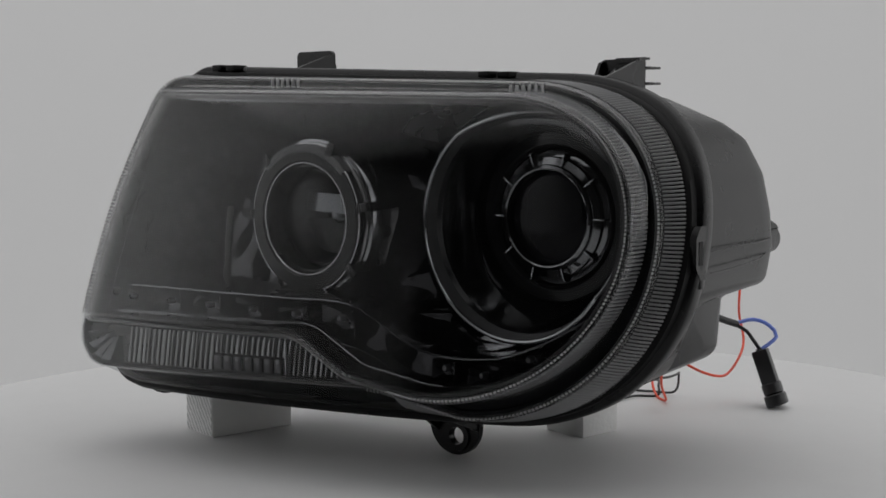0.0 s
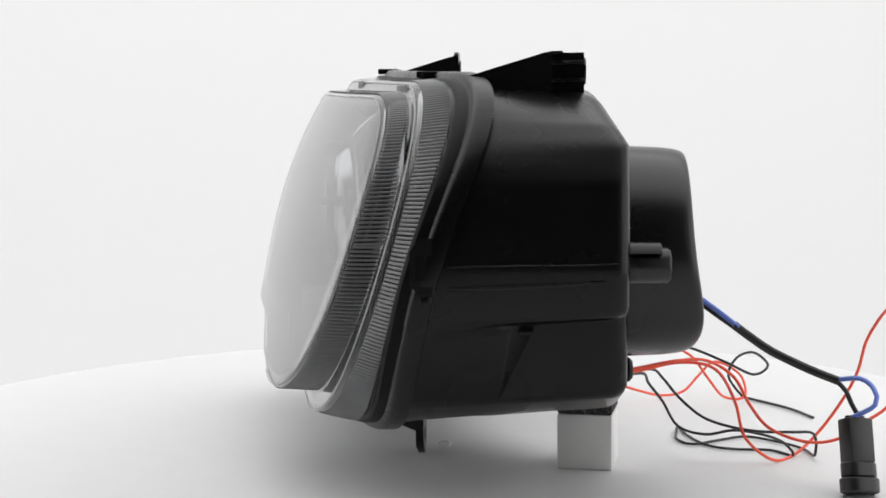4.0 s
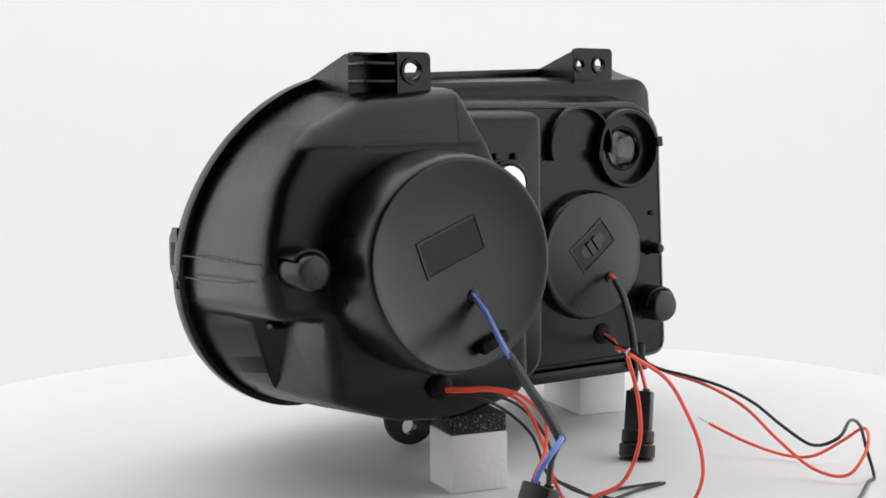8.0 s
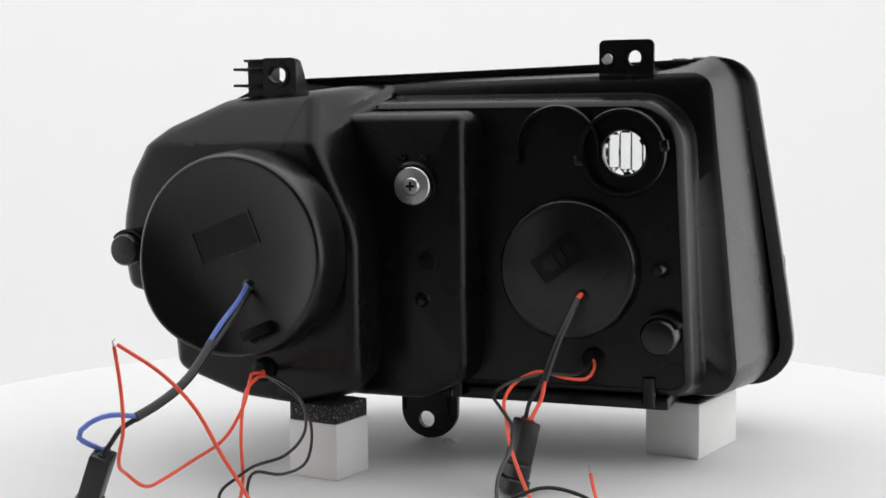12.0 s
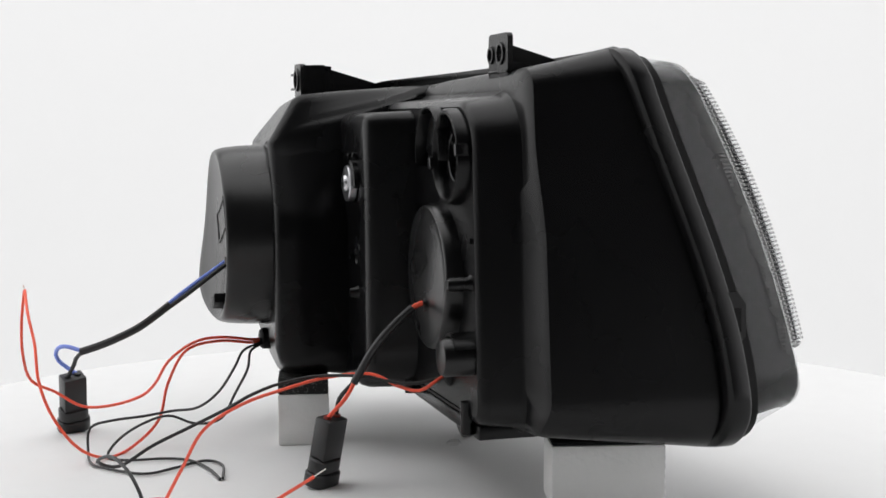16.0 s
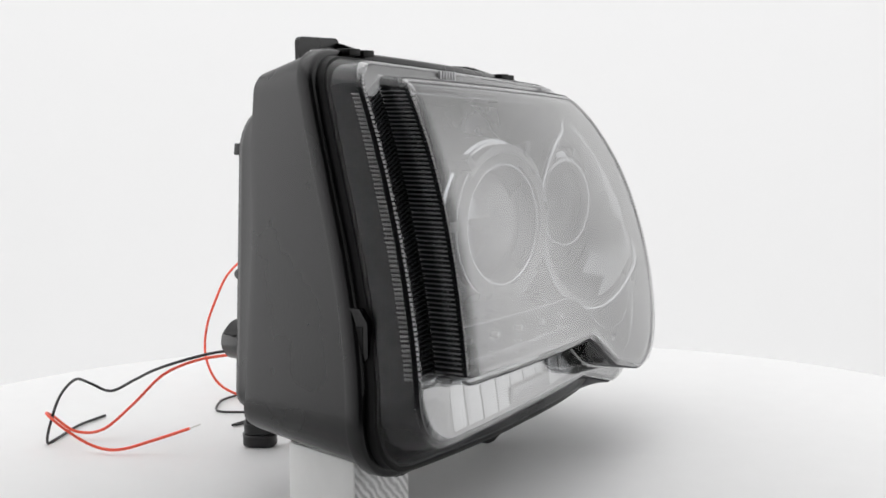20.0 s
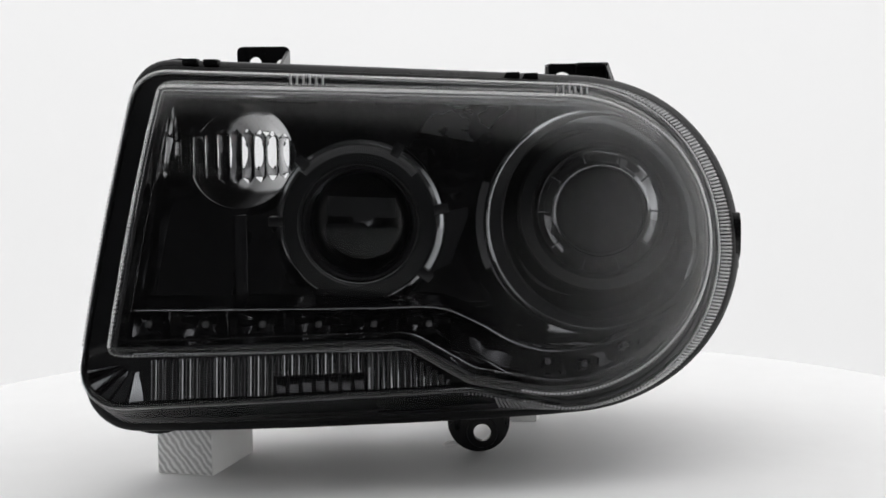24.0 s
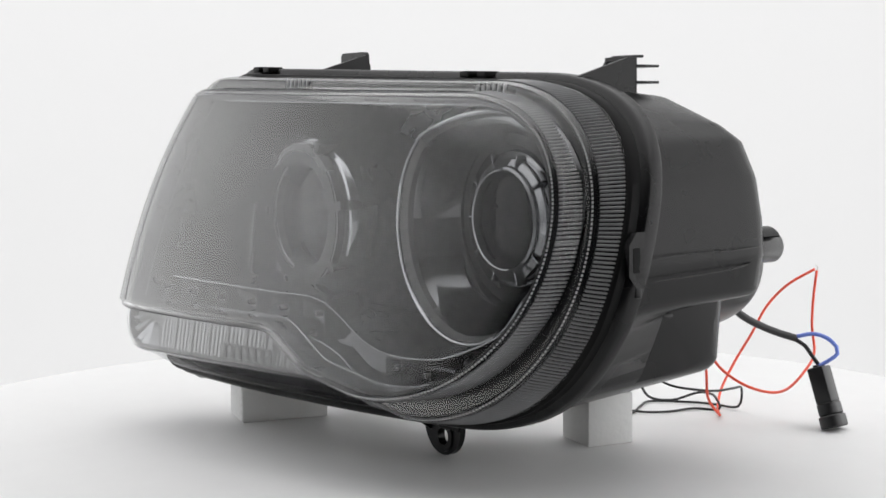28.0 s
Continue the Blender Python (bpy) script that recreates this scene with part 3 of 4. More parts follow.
    part("side_rib", tube([(0.2075, 0.008, 0.1395), (0.2072, 0.04, 0.1405), (0.2050, 0.08, 0.1425), (0.2015, 0.100, 0.1450)], 0.0004, 8), HOUSING, h)
    # bulb opening collar with its neighbour ring
    collar = part("socket_collar", lathe([(0.0255, 0.033), (0.0258, 0.0410), (0.0266, 0.0420), (0.0288, 0.0420), (0.0296, 0.0410), (0.0302, 0.033)], -0.137, 0.2155, 64), HOUSING, h)
    for a in (-8, 172):
        m = Matrix.Translation((-0.137, 0, 0.2155)) @ Matrix.Rotation(-radians(a), 4, "Y")
        part("bayonet_tab", box((0.0262, 0.034, -0.0045), (0.0318, 0.0440, 0.0030), 0.0008, m=m), HOUSING, collar)
    part("hole_edge", lathe([(0.0148, 0.0300), (0.0148, 0.0345), (0.0156, 0.0350), (0.0166, 0.0345), (0.0170, 0.033)], -0.137, 0.2155, 48), HOUSING, collar)
    for a in (35, 150, 262):
        m = Matrix.Translation((-0.137, 0, 0.2155)) @ Matrix.Rotation(-radians(a), 4, "Y")
        part("bayonet_notch", box((0.0128, 0.0310, -0.0022), (0.0152, 0.0340, 0.0022), 0.0004, m=m), HOUSING, collar)
    part("ring_rib", lathe([(0.0268, 0.033), (0.0268, 0.0400), (0.0275, 0.0410), (0.0288, 0.0410), (0.0296, 0.0400), (0.03, 0.033)], -0.0925, 0.2180, 48, a0=-20, a1=190), HOUSING, h)
    part("bottom_ledge", box((-0.167, -0.03, 0.0425), (-0.006, 0.0300, 0.0515), 0.0012), HOUSING, h)
    for x in (-0.155, -0.0185):
        part("ledge_post", lathe_z([(0, 0.066), (0.0045, 0.065), (0.0045, 0.045), (0, 0.045)], 20, x, 0.0335), HOUSING, h)
    # pegs and screw
    part("locating_pin", lathe([(0.0065, 0.033), (0.0045, 0.036), (0.0042, 0.046), (0.003, 0.0485), (0, 0.049)], -0.163, 0.139, 24), HOUSING, h)
    part("vent_pin", lathe([(0.002, 0.033), (0.002, 0.0352), (0, 0.0352)], -0.1655, 0.1655, 16), GASKET, h)
    part("locating_pin", lathe([(0.006, 0.068), (0.0042, 0.0705), (0.0036, 0.0745), (0, 0.0755)], -0.0066, 0.1170, 24), HOUSING, h)
    part("moulded_ring", lathe([(0.0088, 0.068), (0.0085, 0.070), (0.0066, 0.070), (0.006, 0.0688), (0, 0.0688)], -0.010, 0.1435, 32), HOUSING, h)
    screw = part("screw_washer", lathe([(0.0128, 0.070), (0.0128, 0.0745), (0.0122, 0.0752), (0.0066, 0.0756), (0.0062, 0.0748), (0.0058, 0.0766), (0.0050, 0.0774), (0.0030, 0.0776), (0, 0.0776)], -0.0015, 0.194, 48), STEEL, h, "shiny zinc-plated screw and washer")
    cross = box((-0.0045, 0.0768, 0.1932), (0.0015, 0.0780, 0.1948), 0.0002)
    box((-0.0023, 0.0768, 0.1910), (-0.0007, 0.0780, 0.1970), 0.0002, cross)
    part("cross_slot", cross, GASKET, screw)
    part("screw_boss", lathe([(0.0165, 0.066), (0.0165, 0.0725), (0.0150, 0.0735), (0.0138, 0.0725), (0.0138, 0.068)], -0.0015, 0.194, 48, a0=-40, a1=190), HOUSING, h)
    for dx in (-0.0075, 0.0085):
        part("boss_lug", box((-0.0015 + dx - 0.0025, 0.067, 0.211), (-0.0015 + dx + 0.0025, 0.0725, 0.2155), 0.0008), HOUSING, h)
    # aiming knobs
    for x, z, y0, y1, r in ((0.1840, 0.1520, 0.095, 0.1385, 0.0108), (-0.1642, 0.0950, 0.028, 0.0535, 0.0118)):
        knob = part("aiming_knob", lathe([(r, y0), (r, y1 - 0.0022), (r - 0.0012, y1 - 0.0004), (r - 0.003, y1), (0, y1)], x, z, 40), RUBBER, h)
        a0 = 35 if x > 0 else 5
        part("knob_shroud", lathe([(r + 0.0012, y0), (r + 0.0012, y1 - 0.006), (r + 0.003, y1 - 0.006), (r + 0.0034, y0)], x, z, 24, a0=a0, a1=a0 + 150), HOUSING, knob)


def oval(cx, cz, rx, rz, n=28):
    return [Vector((cx + rx * math.cos(2 * math.pi * k / n), cz + rz * math.sin(2 * math.pi * k / n))) for k in range(n)]


def build_brackets(h):
    # inner bracket: plate with two holes, braced by two ribs that run forward
    b = part("inner_bracket", plate(rounded([(-0.1505, 0.2565, 0.001), (-0.1135, 0.2565, 0.001), (-0.1130, 0.2915, 0.004), (-0.1508, 0.2915, 0.004)], 5), [circle(-0.1188, 0.2786, 0.0038, 20), oval(-0.1376, 0.2790, 0.0046, 0.0052)], 0.0015, 0.0050), HOUSING, h)
    for x, top in ((-0.1503, 0.2745), (-0.1150, 0.2890)):
        part("brace", prism([(0.0040, 0.2645), (0.0040, top), (-0.0030, top - 0.0015), (-0.0560, 0.2715), (-0.0560, 0.2660)], "x", x, x + 0.0022), HOUSING, b)
    for x, z, r in ((-0.1188, 0.2786, 0.0038), (-0.1376, 0.2790, 0.0050)):
        part("boss", lathe([(r + 0.0002, 0.0045), (r + 0.0002, 0.0062), (r + 0.0018, 0.0062), (r + 0.0020, 0.0045)], x, z, 28), HOUSING, b)
    part("foot_rib", box((-0.1345, -0.004, 0.2500), (-0.1320, 0.0045, 0.2660), 0.0005), HOUSING, b)
    part("cross_rib", box((-0.1500, 0.0045, 0.2668), (-0.1135, 0.0058, 0.2686), 0.0004), HOUSING, b)
    # outer bracket: plate with a slot beside a ribbed bay
    b = part("outer_bracket", plate(rounded([(0.0740, 0.2500, 0.001), (0.0990, 0.2500, 0.001), (0.0990, 0.2808, 0.0015), (0.0745, 0.2808, 0.004)], 5), [oval(0.0880, 0.2690, 0.0064, 0.0052)], 0.0885, 0.0925), HOUSING, h)
    part("slot_collar", lathe([(0.0066, 0.0915), (0.0066, 0.0940), (0.0085, 0.0940), (0.0088, 0.0915)], 0.0880, 0.2690, 28), HOUSING, b)
    part("bay_back", plate(rounded([(0.0985, 0.2500, 0.001), (0.1215, 0.2500, 0.001), (0.1218, 0.2806, 0.003), (0.0985, 0.2806, 0.001)], 4), [], 0.0690, 0.0715), HOUSING, b)
    part("bay_wall", prism([(0.0700, 0.2500), (0.0900, 0.2500), (0.0900, 0.2806), (0.0700, 0.2806)], "x", 0.0978, 0.1000), HOUSING, b)
    part("bay_cap", box((0.0985, 0.0700, 0.2790), (0.1216, 0.0780, 0.2808), 0.0004), HOUSING, b)
    for z in (0.2735, 0.2625):
        part("tine", box((0.0995, 0.0705, z - 0.0009), (0.1225, 0.0915, z + 0.0009), 0.0004), HOUSING, b)
    for x in (0.0745, 0.1195):
        side = [(0.0900, 0.2540), (0.0900, 0.2800), (0.0845, 0.2785), (0.0750, 0.2632)] if x < 0.1 else [(0.0710, 0.2540), (0.0710, 0.2800), (0.0670, 0.2800)]
        part("brace", prism(side + [(0.0180, 0.2625 if x < 0.1 else 0.2655), (0.0180, 0.2580)], "x", x, x + 0.0024), HOUSING, b)
    part("roof_web", prism([(0.0700, 0.2800), (0.0700, 0.2780), (0.0640, 0.2770), (0.0640, 0.2795)], "x", 0.0980, 0.1210), HOUSING, b)
    # foot with a hole under the housing
    foot = [Vector((-0.0010, 0.0480))] + [Vector((0.0216 + 0.0222 * math.cos(a), 0.0222 + 0.0219 * math.sin(a))) for a in (math.pi * (1 + k / 28) for k in range(29))] + [Vector((0.0440, 0.0480))]
    f = part("mounting_foot", plate(foot, [circle(0.0241, 0.0143, 0.0062, 28)], -0.0210, -0.0165), HOUSING, h)
    part("foot_collar", lathe([(0.0064, -0.0212), (0.0064, -0.0225), (0.0108, -0.0225), (0.0112, -0.0212)], 0.0241, 0.0143, 32), HOUSING, f)
    part("gusset", prism([(-0.0165, 0.0130), (-0.0165, 0.0460), (-0.0520, 0.0440), (-0.0520, 0.0385)], "x", 0.0050, 0.0078), HOUSING, f)
    part("gusset", prism([(-0.0165, 0.0180), (-0.0165, 0.0460), (-0.0520, 0.0440), (-0.0520, 0.0330)], "x", 0.0400, 0.0425), HOUSING, f)
    # spring clips on both ends of the rim
    for x, z, s in ((0.2080, 0.1535, 1), (-0.2258, 0.1185, -1)):
        y = seat(x, z)
        lug = [(y + u, z + v) for u, v in ((0.0050, -0.0170), (-0.0020, -0.0170), (-0.0078, -0.0095), (-0.0078, 0.0095), (-0.0020, 0.0170), (0.0050, 0.0170))]
        xs = sorted((x - 0.0040 * s, x + 0.0008 * s))
        clip = part("retaining_clip", prism(lug, "x", xs[0], xs[1]), HOUSING, h)
        xs = sorted((x + 0.0004 * s, x + 0.0011 * s))
        part("clip_slot", box((xs[0], y - 0.0045, z - 0.0075), (xs[1], y + 0.0005, z + 0.0075), 0.0), GASKET, clip)
        part("clip_tongue", box((x - 0.0030, y - 0.0022, z - 0.0230), (x + 0.0008, y + 0.0030, z - 0.0165), 0.0010), HOUSING, clip)
    for x, z in ((0.047, 0.2700), (0.060, 0.2695), (-0.172, 0.2795), (-0.158, 0.2790)):
        part("rim_lug", box((x - 0.0050, seat(x, z) - 0.0090, z - 0.003), (x + 0.0050, seat(x, z) + 0.0040, z + 0.0012), 0.0008), GASKET, h)


def build_caps(h):
    for cx, cz, r, y0, y1, y2, lab, ang in ((0.0940, 0.1520, 0.0664, 0.112, 0.1545, 0.1500, (0.0985, 0.1632), 158.9), (-0.1003, 0.1372, 0.0480, 0.028, 0.0440, 0.0490, (-0.0960, 0.1455), 143.0)):
        prof = [(r + 0.0025, y0), (r + 0.0012, y1 - 0.016), (r + 0.0002, y1 - 0.007), (r - 0.0006, y1 - 0.0035), (r - 0.0016, y1 - 0.0008), (r - 0.0028, y1 + 0.0004), (r - 0.0042, y1 + 0.0002)]
        big = cx > 0

        def crown(x, z):
            """The cap's face: dished, or gently domed on the small cap."""
            s = min(1.0, math.hypot(x - cx, z - cz) / (r - 0.0042))
            return y2 + (y1 - y2) * (s ** 3 if big else s * s) + lobe(x, z)

        def lobe(x, z):
            """The big cap swells outwards low on its outer side."""
            if not big:
                return 0.0
            a = (math.degrees(math.atan2(z - cz, x - cx)) + 42 + 180) % 360 - 180
            s = min(1.0, math.hypot(x - cx, z - cz) / (r - 0.0042))
            fold = 0.0006 * math.exp(-((abs((x - 0.085) * 0.78 + (z - 0.132) * 0.63)) / 0.0035) ** 2) * max(0.0, min(1.0, (0.130 - z) / 0.02))
            return (0.0092 * math.exp(-(a / 38) ** 2) + 0.0008 * (1 - math.cos(radians(a)))) * s ** 3 - fold * (1 - s)

        for k in range(1, 19):
            s = 1 - k / 18
            prof.append(((r - 0.0042) * s, y1 + 0.0002 + (y2 - y1) * (1 - (s ** 3 if big else s * s))))
        bm = lathe(prof, cx, cz, 96)
        for v in bm.verts:
            v.co.y += lobe(v.co.x, v.co.z) * max(0.0, min(1.0, (v.co.y - y0 - 0.008) / (y1 - 0.006 - y0 - 0.008)))
        cap = part("rear_cap", bm, RUBBER, h, "round black plastic rear cap with a blank raised label", sharp=60)

        w, hh = (0.0228, 0.0118) if big else (0.0190, 0.0112)
        m = Matrix.Rotation(radians(ang), 2)
        frame_o = [Vector(lab) + m @ Vector(p) for p in grid_rect(w, hh)]
        frame_i = [Vector(lab) + m @ Vector(p) for p in grid_rect(w - 0.0014, hh - 0.0014)]
        part("label_frame", plate(frame_o, [frame_i], crown, lambda x, z: crown(x, z) + 0.0011), RUBBER, cap)
        part("label_field", plate(frame_i, [], lambda x, z: crown(x, z) - 0.0004, lambda x, z: crown(x, z) + 0.0004), HOUSING, cap)
        if not big:
            for du in (-0.0035, 0.0030):
                mark = [Vector(lab) + m @ Vector((du + u * 0.0018, v * 0.0052)) for u, v in ((-1, -1), (1, -1), (1, 1), (-1, 1))]
                part("label_bar", plate(mark, [], crown, lambda x, z: crown(x, z) + 0.0016), RUBBER, cap)
        if big:
            y = crown(0.071, 0.102)
            part("cap_tab", box((-0.0100, -0.003, -0.0035), (0.0100, 0.0070, 0.0035), 0.0008, m=pose(0.074, y + 0.001, 0.1045, 0, 22, 0)), GASKET, cap)
            part("cable_exit", lathe([(0.0046, y2 - 0.004), (0.0042, crown(0.0827, 0.1327) + 0.0006), (0.0034, crown(0.0827, 0.1327) + 0.0012), (0, crown(0.0827, 0.1327) + 0.0012)], 0.0827, 0.1327, 24), RUBBER, cap)
        else:
            part("cable_exit", lathe([(0.0046, y1), (0.0040, crown(-0.1122, 0.1205) + 0.0020), (0, crown(-0.1122, 0.1205) + 0.0024)], -0.1122, 0.1205, 24), RUBBER, cap)
    for x, y, z in ((0.0880, 0.119, 0.0725), (-0.1170, 0.0300, 0.0760)):
        part("grommet", lathe([(0.0085, y - 0.006), (0.0082, y + 0.004), (0.0060, y + 0.0062), (0.0030, y + 0.0066), (0, y + 0.0066)], x, z, 24), GASKET, h, "black rubber cable grommet")


def grid_rect(w, hh, n=10):
    out = []
    for (ax, az), (bx, bz) in (((-w, -hh), (w, -hh)), ((w, -hh), (w, hh)), ((w, hh), (-w, hh)), ((-w, hh), (-w, -hh))):
        out += [(ax + (bx - ax) * k / n, az + (bz - az) * k / n) for k in range(n)]
    return out


def build_inside(h):
    FO, LO, FA = flange_outline(), lens_outline(), face_outline()
    # black bezel: a frame behind the lens edge, falling back to a deep floor
    lo0, fa = polar(LO, CORE, N_OUT), inset(polar(FA, CORE, N_OUT), 0.0036)
    # it hugs the lens all round
    gap = [0.0010 + 0.0024 * min(1.0, max(0.0, (p.x + 0.12) / 0.2)) for p in lo0]
    lo = [p.lerp(q, g / 0.01) for p, q, g in zip(lo0, inset(lo0, 0.010), gap)]
    fo = [p.lerp(q, g / 0.01) for p, q, g in zip(inset(polar(FO, CORE, N_OUT), 0.006), inset(polar(FO, CORE, N_OUT), 0.018), gap)]
    # behind the turn lamp along the bottom it lies deeper
    back = [Vector((p.x, brow(p.x, p.y) + (0.0078 if p.y < 0.094 and p.x < 0.05 else 0.0046), p.y)) for p in inset(lo, 0.0035)]
    back2 = [Vector((p.x, brow(p.x, p.y) + (0.0078 if p.y < 0.097 and p.x < 0.05 else 0.0046), p.y)) for p in inset(fa, 0.0005)]
    rings = [on_seat(fo, 0.004), on(brow, lo, 0.0034), on(brow, inset(lo, 0.0008), 0.0020), on(brow, inset(lo, 0.0025), 0.0020), back, back2, on(face, fa, 0.0034), on(face, inset(fa, 0.0012), 0.0016), on(face, inset(fa, 0.003), 0.0024)]
    bezel = part("bezel", loft(rings), BEZEL, h, "gloss black inner bezel")
    part("bezel_rim", loft([on(face, inset(fa, 0.003), 0.0024), on(face, inset(fa, 0.004), 0.010), on(face, inset(fa, 0.0042), 0.017)]), PODCHROME, bezel)
    part("bezel_trim", tube_closed(on(face, inset(fa, 0.0047), 0.017), 0.0005), CHROME, bezel, "thin bright trim line of the bezel")
    part("bezel_wall", loft([on(face, inset(fa, 0.0042), 0.017), on(face, inset(fa, 0.0045), 0.045), on(face, inset(fa, 0.005), 0.084)]), SMOKECHROME, bezel, "smoked chrome side wall of the lamp chamber")
    # floor of the lamp chamber, open behind the parking reflector
    floor_o = inset(fa, 0.0045)[::3]
    part("chamber_floor", plate(floor_o, [circle(-0.141, 0.2130, 0.0345, 40), circle(-0.0565, 0.1700, 0.036, 40), circle(0.0990, 0.1670, 0.055, 48)], lambda x, z: depth(x, z) + 0.082, lambda x, z: depth(x, z) + 0.085), SMOKECHROME, h)
    # inner projector: tube, clear halo ring, aperture, reflector and shutter
    px, pz, py = -0.0565, 0.1700, -0.0850
    pj = part("inner_projector", lathe([(0.0440, 0.000), (0.0480, py + 0.056), (0.0535, py + 0.030), (0.0552, py + 0.018), (0.0540, py + 0.012), (0.0535, py + 0.002), (0.0500, py + 0.001), (0.0500, py + 0.006), (0.0386, py + 0.007)], px, pz, 96), SMOKETUBE, h, "inner projector in a smoked chrome tube")
    part("halo_ring", lathe([(0.0515, py + 0.004), (0.0515, py - 0.0030), (0.0500, py - 0.0050), (0.0410, py - 0.0055), (0.0388, py - 0.0030), (0.0385, py + 0.004)], px, pz, 128), HALO, pj, "clear frosted halo ring")
    for rr, dy in ((0.0512, -0.0042), (0.0392, -0.0040)):
        part("halo_edge", tube_closed([Vector((px + rr * math.cos(a), py + dy, pz + rr * math.sin(a))) for a in (2 * math.pi * k / 96 for k in range(96))], 0.0005, 6), CHROME, pj)
    part("tube_flange", lathe([(0.0517, py + 0.006), (0.0535, py + 0.004), (0.0556, py + 0.005), (0.0570, py + 0.008), (0.0578, py + 0.013), (0.0574, py + 0.020), (0.0540, py + 0.026)], px, pz, 96), CHROME, pj)
    tick = bmesh.new()
    for k in range(64):
        a = radians(42 + k * 3.0 / 2)
        m = Matrix.Translation((px, 0, pz)) @ Matrix.Rotation(-a, 4, "Y")
        box((0.0470, py - 0.0056, -0.0003), (0.0522, py + 0.003, 0.0003), 0, tick, m)
    part("halo_teeth", tick, FLUTE, pj)
    for a in (178, 132, 62, 10, -38, -120):
        m = Matrix.Translation((px, 0, pz)) @ Matrix.Rotation(-radians(a), 4, "Y")
        part("halo_clamp", box((0.0500, py - 0.0062, -0.0034), (0.0602, py + 0.012, 0.0034), 0.001, m=m), BEZEL, pj)
    bowl = [(0.0335 * math.cos(radians(a)), py + 0.012 + 0.038 * math.sin(radians(a))) for a in range(0, 91, 9)]
    part("projector_bowl", lathe(bowl, px, pz, 64), BOWLBLACK, pj, "smoked chrome projector bowl")
    part("aperture_ring", lathe([(0.0386, py + 0.003), (0.0380, py + 0.0005), (0.0362, py + 0.0005), (0.0338, py + 0.008), (0.0335, py + 0.012)], px, pz, 96), BEZEL, pj)
    part("bulb_shield", lathe([(0.0130, py + 0.046), (0.0130, py + 0.036), (0.0120, py + 0.031), (0.0090, py + 0.0275), (0.0048, py + 0.0255), (0, py + 0.025)], px, pz, 32), DARKCHROME, pj)
    part("cutoff_bar", box((px - 0.0235, py + 0.0215, pz + 0.0030), (px + 0.0225, py + 0.0219, pz + 0.0165), m=Matrix.Translation((px, 0, pz)) @ Matrix.Rotation(radians(2), 4, "Y") @ Matrix.Translation((-px, 0, -pz))), DARKCHROME, pj, "smoked bar above the cutoff shutter")
    shutter = [(px + 0.026 * math.cos(radians(w)), pz + 0.026 * math.sin(radians(w))) for w in range(190, 351, 10)]
    part("shutter", prism(shutter + [(px + 0.004, pz - 0.0045), (px + 0.001, pz - 0.0015), (px - 0.025, pz - 0.0015)], "y", py + 0.0235, py + 0.0250), BEZEL, pj)
    dome = [(0.0330 * math.cos(radians(w)), py + 0.0085 - 0.0115 * math.sin(radians(w))) for w in range(0, 91, 6)]
    part("projector_lens", lathe(dome, px, pz, 72), PROJGLASS, pj, "thick smoked projector lens")
    part("side_fin", prism([(px + 0.044, pz + 0.004), (px + 0.072, pz + 0.010), (px + 0.072, pz + 0.004), (px + 0.060, pz - 0.028), (px + 0.046, pz - 0.034)], "y", py + 0.012, py + 0.016), BEZEL, pj)
    # outer projector in a deep round bowl
    ox, oz, oy = 0.1080, 0.1735, -0.0260
    bx, bz = 0.1030, 0.1690
    out = part("outer_bowl", lathe([(0.0790, -0.020), (0.0765, -0.058), (0.0745, -0.061), (0.0725, -0.059), (0.0690, -0.046), (0.0620, -0.026), (0.0540, -0.012), (0.0500, -0.006), (0.0, -0.004)], bx, bz, 96), BOWLCHROME, h, "deep gloss black bowl round the outer projector")
    # the bowl's mouth follows the sweep of the lens
    def mouth(p, dy):
        p.y = max(dy + 0.0025, face(p.x, p.z) + 0.0125 + dy + 0.0612)
        return p

    for v in out.data.vertices:
        v.co.y += 0.0025 * max(0.0, min(1.0, (-0.010 - v.co.y) / 0.045))
        v.co.y = max(v.co.y, face(v.co.x, v.co.z) + 0.0125)
    ring = [2 * math.pi * k / 96 for k in range(96)]
    part("bowl_trim", tube_closed([mouth(Vector((bx + 0.0745 * math.cos(w), 0, bz + 0.0745 * math.sin(w))), -0.0636) for w in ring], 0.0015, 8), CHROME, out)
    part("bowl_flange", lathe([(0.0768, -0.0470), (0.0768, -0.0520), (0.0775, -0.0530), (0.0825, -0.0530), (0.0832, -0.0520), (0.0832, -0.0470)], bx, bz - 0.001, 60, a0=160, a1=305), CHROME, out, "dull chrome flange round the bowl")
    lip = []
    for r, sx, sz, dy in ((0.0772, 0.0, 0.0, 0.0030), (0.0768, 0.0, 0.0, -0.0012), (0.0755, 0.0003, 0.0, -0.0022), (0.0700, 0.0046, 0.0012, -0.0004), (0.0690, 0.0052, 0.0015, 0.0030)):
        lip.append([mouth(Vector((bx + sx + r * math.cos(w), 0, bz + sz + r * math.sin(w))), -0.0612 + dy) for w in ring])
    part("bowl_lip", loft(lip), BEZEL, out)
    part("halo_ring", lathe([(0.0585, oy + 0.020), (0.0580, oy + 0.006), (0.0560, oy + 0.003), (0.0485, oy + 0.002), (0.0465, oy + 0.005), (0.0460, oy + 0.020)], ox, oz, 128), HALO, out, "clear frosted halo ring")
